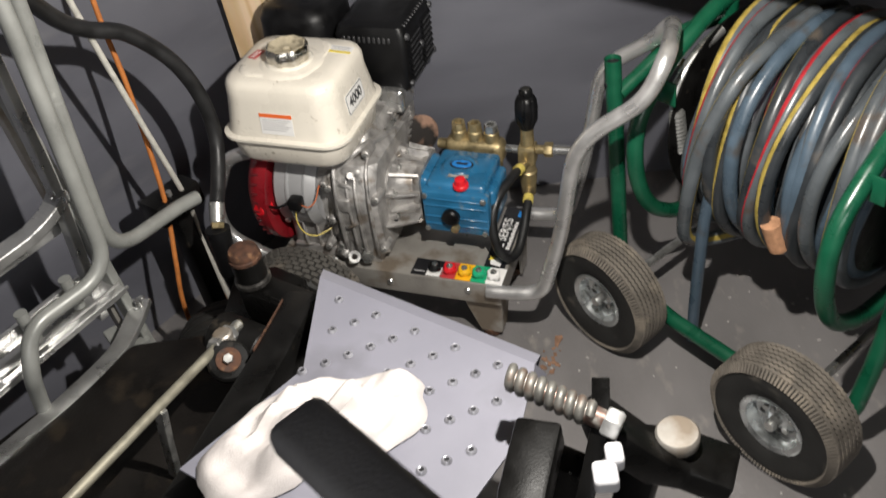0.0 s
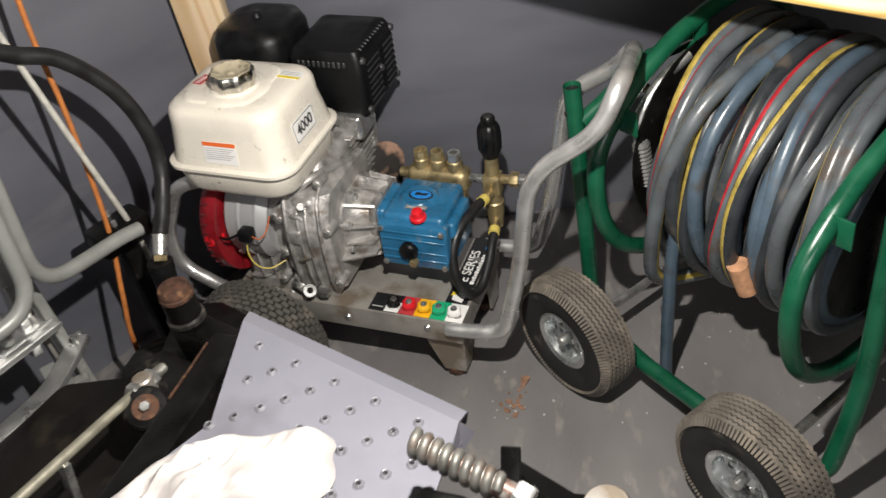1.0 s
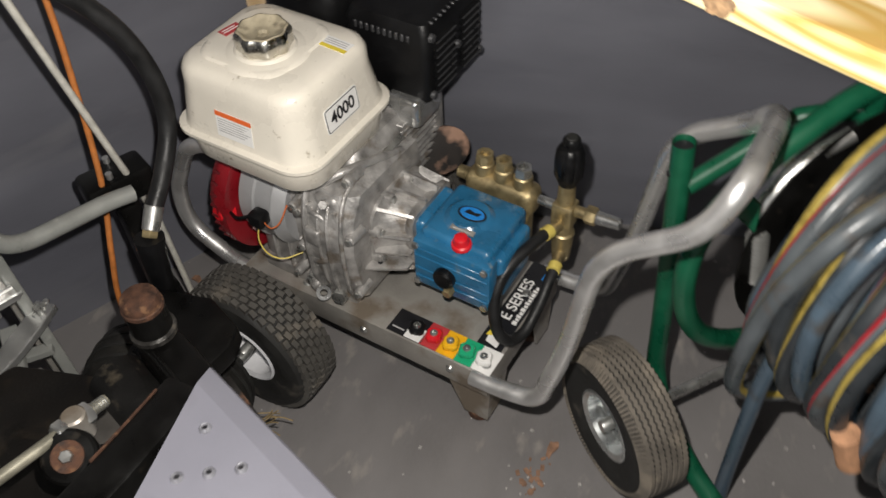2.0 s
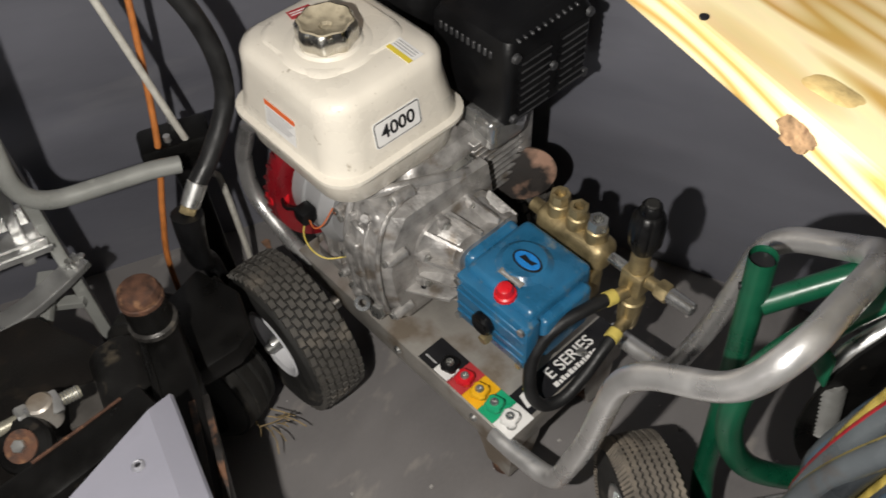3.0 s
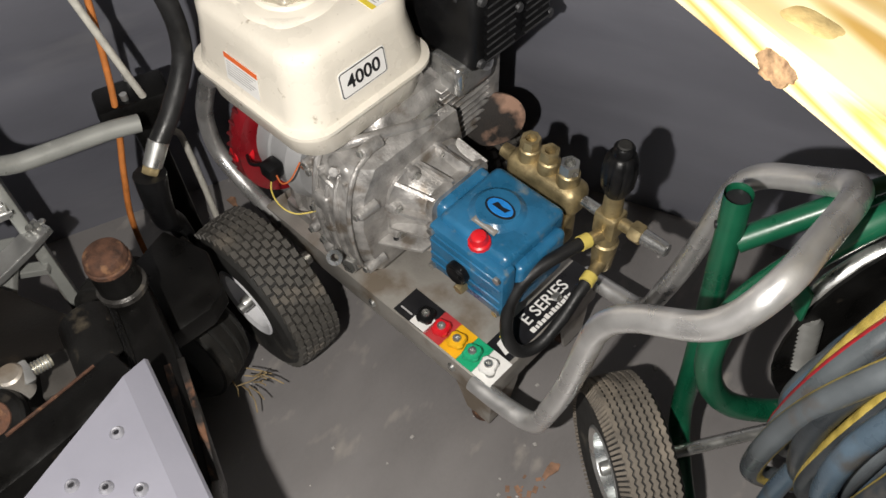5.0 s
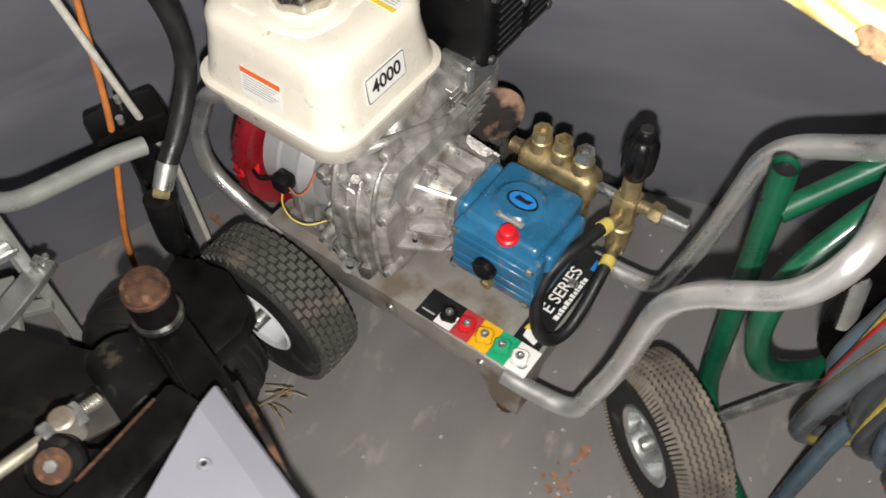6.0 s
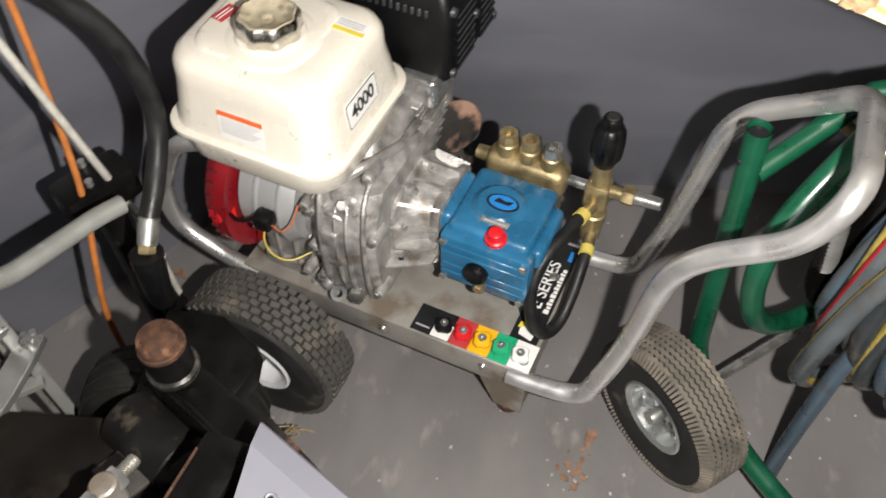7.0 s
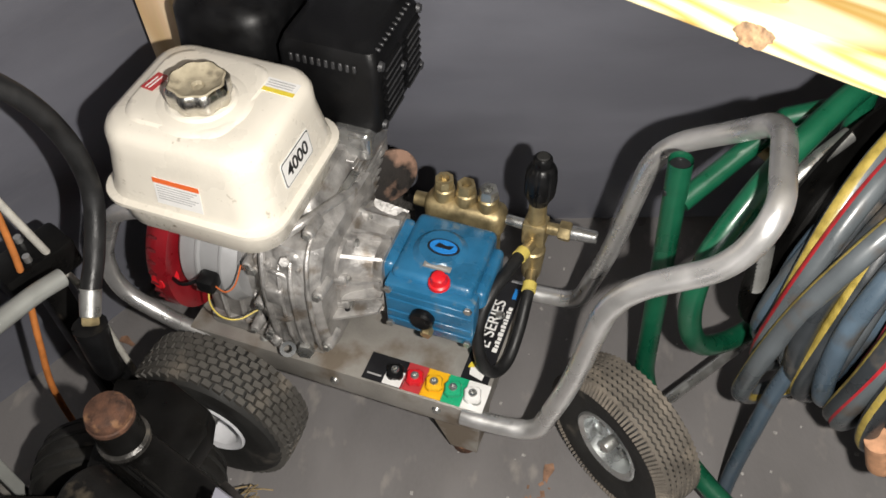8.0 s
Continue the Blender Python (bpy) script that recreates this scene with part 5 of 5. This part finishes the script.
for row in range(12):
    off = (0.0815 + 0.052 * row) % 0.0725
    y = 0.0575 + 0.0295 * row
    for k in range(8):
        x = off + 0.0725 * k
        left = 0.03 + 0.6 * y if y < 0.2 else 0.115
        if x < left + 0.008 or x > 0.425 or y > 0.40 or (row == 0 and x < 0.05):
            continue
        b = mpart("grip_hole", placed(lathe([(0.0080, 0.0), (0.0064, 0.0030), (0.0050, 0.0046), (0.0036, 0.0042), (0.0031, 0.0028), (0.0031, 0.0008)], 18), PL @ Matrix.Translation((x, y, 0.0003))), M_GRIP, "", plate)
        # flat black disc inside the rim paints the hole's shade
        mpart("hole", placed(lathe([(0.0033, 0.0016), (0, 0.0016)], 12), PL @ Matrix.Translation((x, y, 0.0004))), M_INK_HOLE, "", b)
mpart("plate_bracket", ribbon([(-0.30, 1.00, 0.535), (-0.33, 1.02, 0.47), (-0.36, 1.04, 0.42)], 0.04, 0.03), M_BLACK)
mpart("plate_stand", ribbon([(0.02, 0.72, 0.50), (0.02, 0.74, 0.25), (0.02, 0.74, 0.0)], 0.05, 0.04), M_BLACK)

# lever with its spring, nut and capped post beside the foot plate
s0v, s1v = Vector((-0.042, 0.757, 0.630)), Vector((0.058, 0.702, 0.604))
sd = (s1v - s0v).normalized()
mpart("spring_core", rod(s0v, s1v + sd * 0.03, 0.0135, bevel=0.002), mat("burnt steel", (0.16, 0.10, 0.08), 0.45, 0.6, 0.3, 40, 300, 0.2, (0.34, 0.33, 0.30), 0.5, 40))
sp = bmesh.new()
o1 = sd.orthogonal().normalized()
o2 = sd.cross(o1)
sweep([s0v + sd * (0.112 * k / 130) + (o1 * math.cos(k * 0.40) + o2 * math.sin(k * 0.40)) * 0.0125 for k in range(131)], 0.0064, 10, sp)
mpart("spring", sp, mat("dull spring steel", (0.17, 0.165, 0.15), 0.5, 0.6, 0.25, 40, 300, 0.2, (0.12, 0.08, 0.06), 0.55, 40), "worn steel coil spring")
mpart("spring_plate", ribbon([s1v + Vector((0.012, 0.03, 0.035)), s1v + Vector((0.006, -0.005, -0.01)), s1v + Vector((-0.03, -0.075, -0.09))], 0.022, 0.008), M_BLACK, "flat black lever plate")
mpart("nut", hexnut(s1v + sd * 0.012, sd, 0.020, 0.022), M_ALU, "bright hex nut")
mpart("lever_bar", ribbon([s1v + Vector((0.0, 0.02, -0.03)), (0.125, 0.735, 0.475), (0.175, 0.748, 0.440), (0.24, 0.72, 0.425)], 0.075, 0.045), M_BLACK, "black lever bar")
mpart("bar_post", ribbon([(0.12, 0.73, 0.46), (0.07, 0.70, 0.25), (0.06, 0.69, 0.0)], 0.05, 0.05), M_BLACK)
mpart("post", rod((0.170, 0.752, 0.40), (0.170, 0.752, 0.478), 0.027, bevel=0.002), M_BLACK)
mpart("post_cap", lathe([(0.029, 0), (0.030, 0.003), (0.030, 0.016), (0.027, 0.020), (0, 0.0215)], 28, Matrix.Translation((0.170, 0.752, 0.474))), M_PLATE, "dull metal post cap")
mpart("plastic_clip", box((0.044, 0.606, 0.578), (0.074, 0.640, 0.602), 0.006, 3), M_RIMWHITE, "white plastic clip")
mpart("plastic_clip", box((0.062, 0.632, 0.582), (0.084, 0.662, 0.606), 0.006, 3), M_RIMWHITE, "white plastic clip")
mpart("lever_arm", ribbon([(-0.01, 0.715, 0.575), (-0.04, 0.62, 0.56), (-0.07, 0.45, 0.54)], 0.06, 0.05), M_BLACK, "black lever arm")
mpart("arm_rest_stem", sweep(fillet([(-0.03, 0.25, 1.04), (0.0, 0.16, 1.0), (-0.05, 0.10, 0.6), (-0.15, 0.1, 0.0)], 0.06), 0.014, 12), M_BLACK)
pdm = box((-0.022, -0.11, -0.014), (0.022, 0.11, 0.014), 0.010, 3)
placed(pdm, Matrix.Translation((-0.086, 0.283, 1.046)) @ Matrix.Rotation(radians(43), 4, "Z"))
mpart("arm_rest", pdm, M_PAD, "soft grey foam arm pad", smooth=60)

# rag on the foot plate
rg = bmesh.new()
rim = [(0.102, 0.30), (0.112, 0.25), (0.174, 0.178), (0.225, 0.135), (0.265, 0.108), (0.305, 0.135), (0.320, 0.175), (0.312, 0.24), (0.27, 0.285), (0.24, 0.33), (0.20, 0.40), (0.14, 0.41), (0.10, 0.38)]
rim = spline([(x, y, 0) for x, y in rim], 5, True)
mid = Vector((0.212, 0.245, 0))
rows = []
for j in range(14):
    q = 1 - j / 13
    row = []
    for i, p in enumerate(rim):
        v = mid + (p - mid) * (q ** 0.8)
        h = 0.040 * (1 - q ** 2.6) ** 0.7
        f = noise.noise(Vector((v.x * 26, v.y * 26, 1.7))) * 0.036 + noise.noise(Vector((v.x * 70 + 4, v.y * 24, 3.1))) * 0.012
        row.append(rg.verts.new((v.x + 0.3 * f + 0.006, v.y - 0.2 * f + 0.028, 0.004 + h + f * (1 - q ** 4) * 1.3)))
    rows.append(row)
for a, b in zip(rows, rows[1:]):
    for i in range(len(a)):
        rg.faces.new((a[i], a[(i + 1) % len(a)], b[(i + 1) % len(a)], b[i]))
rg.faces.new(rows[-1])
rg.faces.new(rows[0])
solo("rag", placed(rg, PL), M_RAG, "crumpled white cotton rag lying on the grey foot plate", "rag", smooth=70)

# ---- aluminium rack beside the wall ----
D = Vector((-0.55, -0.835, 0)).normalized()
rack = thing("aluminium_rack", pose(-0.82, 1.30, 0.0), "bare aluminium equipment rack leaning beside the wall", "rack")
ROFF = Matrix.Translation((0.82, -1.30, 0))


def rpart(name, bm, material, label=""):
    return part(name, placed(bm, ROFF), material, rack, label, smooth=None)


rpart("rail", ribbon(spline([(-0.792, 1.318, 0.350), (-0.797, 1.26, 0.343), (-0.812, 1.18, 0.338), (-0.87, 1.072, 0.338), (-0.938, 0.976, 0.338), (-1.12, 0.70, 0.338)], 5), 0.040, 0.014), M_ALU, "bright curved aluminium rail")
for k, z in enumerate((0.352, 0.338)):
    rpart("bolt", rod((-0.792 - 0.006 * k, 1.300 + 0.014 * k, z - 0.01), (-0.786 - 0.006 * k, 1.292 + 0.014 * k, z + 0.022), 0.006), M_STEEL)
rpart("rail", ribbon([Vector((-0.819, 1.30, 0.415)), Vector((-0.819, 1.30, 0.41)) + D * 0.75], 0.075, 0.012), M_ALU)
rpart("rail", ribbon([Vector((-0.85, 1.30, 0.448)), Vector((-0.85, 1.30, 0.445)) + D * 0.75], 0.012, 0.035), M_ALU)
rpart("rail", ribbon([Vector((-0.90, 1.30, 0.40)), Vector((-0.90, 1.30, 0.40)) + D * 0.72], 0.045, 0.02), M_ALU)
rpart("rail", ribbon(spline([(-0.828, 1.296, 0.648), (-0.838, 1.262, 0.634), (-0.862, 1.225, 0.620), (-0.905, 1.170, 0.612), (-1.12, 0.86, 0.606)], 5), 0.040, 0.022), M_ALU, "bright curved aluminium rail")
for (x, y, z), (u, v, w) in (((-0.792, 1.318, 0.357), (-0.797, 1.292, 0.353)), ((-0.827, 1.298, 0.660), (-0.833, 1.274, 0.652))):
    for a, b, c in ((x, y, z), (u, v, w)):
        rpart("rivet", lathe([(0, 0), (0.0065, 0), (0.005, 0.003), (0, 0.004)], 12, Matrix.Translation((a, b, c))), M_STEEL)
for dz, dx in ((0.006, 0.0), (-0.006, 0.014)):
    rpart("ridge", ribbon([Vector((-0.800 + dx, 1.285, 0.424 + dz)), Vector((-0.800 + dx, 1.285, 0.42 + dz)) + D * 0.73], 0.005, 0.006), M_ALU)
rpart("rail", ribbon([Vector((-0.85, 1.32, 0.585)), Vector((-0.87, 1.32, 0.58)) + D * 0.7], 0.012, 0.05), M_ALU)
rpart("upright", ribbon([(-0.848, 1.31, 0.95), (-0.830, 1.305, 0.589), (-0.806, 1.30, 0.0)], 0.034, 0.020), M_GREYTUBE, "dull grey upright bar")
rpart("upright", ribbon([(-0.885, 1.33, 0.95), (-0.872, 1.32, 0.6), (-0.85, 1.31, 0.0)], 0.020, 0.012), M_PLATE)
rpart("upright", ribbon([(-0.818, 1.29, 0.95), (-0.834, 1.29, 0.64), (-0.86, 1.27, 0.36)], 0.026, 0.020), M_ALU)
rpart("upright", ribbon([(-1.13, 0.80, 0.95), (-1.13, 0.80, 0.0)], 0.03, 0.02), M_ALU)
rpart("brace", ribbon([(-0.872, 1.29, 0.300), (-0.80, 1.20, 0.285), (-0.79, 1.12, 0.0)], 0.030, 0.022), M_GREYTUBE)
rpart("brace", ribbon([(-0.80, 1.29, 0.268), (-0.88, 1.24, 0.262), (-0.93, 1.15, 0.262)], 0.022, 0.014), M_GREYTUBE)
for k in range(3):
    rpart("stub", rod(Vector((-0.835, 1.27, 0.43)) + D * (0.05 + 0.10 * k), Vector((-0.835, 1.27, 0.50)) + D * (0.05 + 0.10 * k), 0.012), M_GREYTUBE)

# ---- bent grey handlebar with its clamp ----
bar = thing("handlebar", pose(-0.76, 1.30, 0.0), "bent grey steel handlebar of a cart by the wall", "handlebar")
BOFF = Matrix.Translation((0.76, -1.30, 0))
part("tube", placed(sweep(fillet([(-0.728, 1.325, 1.35), (-0.742, 1.30, 1.0), (-0.772, 1.262, 0.52), (-0.690, 1.44, 0.487), (-0.668, 1.475, 0.478)], 0.075, 8), 0.0145, 16), BOFF), M_GREYTUBE, bar, "bent grey handle tube")
part("tube", placed(sweep(fillet([(-0.735, 1.26, 1.33), (-0.742, 1.252, 0.98), (-0.764, 1.218, 0.515), (-0.865, 1.075, 0.520), (-0.875, 1.03, 0.45), (-0.925, 1.065, 0.31), (-0.925, 1.06, 0.0)], 0.07, 8), 0.0145, 16), BOFF), M_GREYTUBE, bar, "bent grey handle tube")
part("clamp", placed(box((-0.036, -0.06, -0.03), (0.036, 0.06, 0.028), 0.010, 2), BOFF @ Matrix.Translation((-0.755, 1.545, 0.43)) @ Matrix.Rotation(radians(-38), 4, "Z")), M_BLACK, bar, "black clamp block with two bolts")
part("clamp_post", placed(ribbon([(-0.755, 1.545, 0.42), (-0.755, 1.545, 0.0)], 0.04, 0.04), BOFF), M_BLACK, bar)
for p in ((-0.746, 1.525, 0.455), (-0.775, 1.565, 0.455)):
    part("bolt", placed(rod(p, (p[0], p[1], p[2] + 0.014), 0.006), BOFF), M_ALU, bar)

# ---- lines on the wall ----
hose = thing("pressure_hose", pose(-0.626, 1.46, 0.0), "thick black pressure hose with a crimped end", "hose")
HOFF = Matrix.Translation((0.626, -1.46, 0))
part("hose", placed(sweep(spline([(-0.70, 1.12, 1.18), (-0.742, 1.30, 1.031), (-0.757, 1.41, 0.925), (-0.735, 1.46, 0.875), (-0.69, 1.51, 0.835), (-0.642, 1.55, 0.75), (-0.620, 1.568, 0.655), (-0.617, 1.560, 0.565), (-0.622, 1.51, 0.50), (-0.627, 1.46, 0.462)], 8), 0.0155, 16), HOFF), M_HOSE, hose)
part("ferrule", placed(rod((-0.627, 1.465, 0.466), (-0.629, 1.435, 0.435), 0.0165, 0.015, bevel=0.002), HOFF), M_STEEL, hose, "zinc crimp ferrule")
part("nut", placed(hexnut((-0.629, 1.436, 0.437), (0, -0.7, -0.7), 0.014, 0.014), HOFF), M_BRASS, hose)
part("gun", placed(sweep(spline([(-0.630, 1.426, 0.428), (-0.632, 1.42, 0.38), (-0.64, 1.425, 0.32), (-0.65, 1.45, 0.26), (-0.65, 1.47, 0.0)], 6), lambda s: 0.026 - 0.012 * s, 14), HOFF), M_BLACKPLAST, hose, "black rubber spray gun grip")
cord = solo("white_cord", sweep(spline([(-0.735, 1.37, 1.35), (-0.74, 1.45, 0.96), (-0.735, 1.50, 0.70), (-0.725, 1.545, 0.45), (-0.742, 1.585, 0.34), (-0.757, 1.61, 0.27), (-0.74, 1.60, 0.0)], 6), 0.0062, 10), M_ROPE, "off-white cord hanging in front of the wall", "cord")
orange = solo("orange_rope", sweep(spline([(-0.745, 1.70, 1.4), (-0.764, 1.60, 0.923), (-0.752, 1.555, 0.70), (-0.752, 1.51, 0.47), (-0.770, 1.475, 0.32), (-0.788, 1.457, 0.195), (-0.79, 1.45, 0.0)], 8), 0.0055, 10), M_ORANGE, "thin orange rope hanging along the wall", "rope")

# ---- litter on the floor ----
rn = random.Random(11)
leaf = bmesh.new()
lv = [leaf.verts.new((0.008 * math.cos(a) * (1 + 0.35 * math.sin(3 * a)), 0.021 * math.sin(a) * (1 + 0.2 * math.cos(5 * a)), 0.004 + 0.004 * math.cos(2 * a))) for a in [2 * math.pi * k / 12 for k in range(12)]]
leaf.faces.new(lv)
ext = bmesh.ops.extrude_face_region(leaf, geom=list(leaf.faces))
bmesh.ops.translate(leaf, vec=(0, 0, 0.0012), verts=[v for v in ext["geom"] if isinstance(v, bmesh.types.BMVert)])
solo("dry_leaf", leaf, M_DIRT, "small curled brown leaf on the floor", "leaf", m=pose(0.044, 1.416, -0.002, 4, 0, -20))
copy_thing(bpy.data.objects["dry_leaf"], pose(-0.80, 1.70, -0.002, 0, 3, 60))
grit = bmesh.new()
for k in range(170):
    if k < 10:
        x, y = rn.gauss(0.02, 0.03), rn.gauss(1.33, 0.035)
    else:
        x, y = rn.uniform(-0.9, 1.0), rn.uniform(0.9, 1.95)
    s = rn.uniform(0.0008, 0.0026)
    c = Matrix.Translation((x, y, s * 0.6)) @ Matrix.Rotation(rn.uniform(0, 3), 4, "Z")
    box((-s * rn.uniform(0.7, 2), -s, -s * 0.6), (s, s, s * 0.6), 0.0, 1, grit, c)
solo("floor_grit", grit, [M_CRUMB], "pale crumbs and grit scattered over the floor", "grit", "stuff", smooth=None)
dust = bmesh.new()
for k in range(26):
    x, y = rn.gauss(0.022, 0.012), rn.gauss(1.345, 0.022)
    s = rn.uniform(0.001, 0.004)
    box((-s * 1.6, -s, 0), (s * 1.6, s, 0.0012), 0.0, 1, dust, Matrix.Translation((x, y, 0.0002 + 0.00002 * k)) @ Matrix.Rotation(rn.uniform(0, 3), 4, "Z"))
solo("brown_flakes", dust, M_DIRT, "brown rust flakes on the floor", "flakes", "stuff", smooth=None)
st = bmesh.new()
for k in range(13):
    p = Vector((-0.478, 1.318, 0.085)) + Vector((rn.uniform(-0.02, 0.02), rn.uniform(-0.02, 0.02), 0))
    q = p + Vector((rn.uniform(0.01, 0.05), rn.uniform(-0.03, 0.03), rn.uniform(-0.02, 0.04)))
    sweep([p, (p + q) / 2 + Vector((0.006, 0, 0.004)), q], 0.0012, 5, st)
part("grass_tuft", placed(st, OFF), M_STRAW, mower, "dry grass caught on the caster")
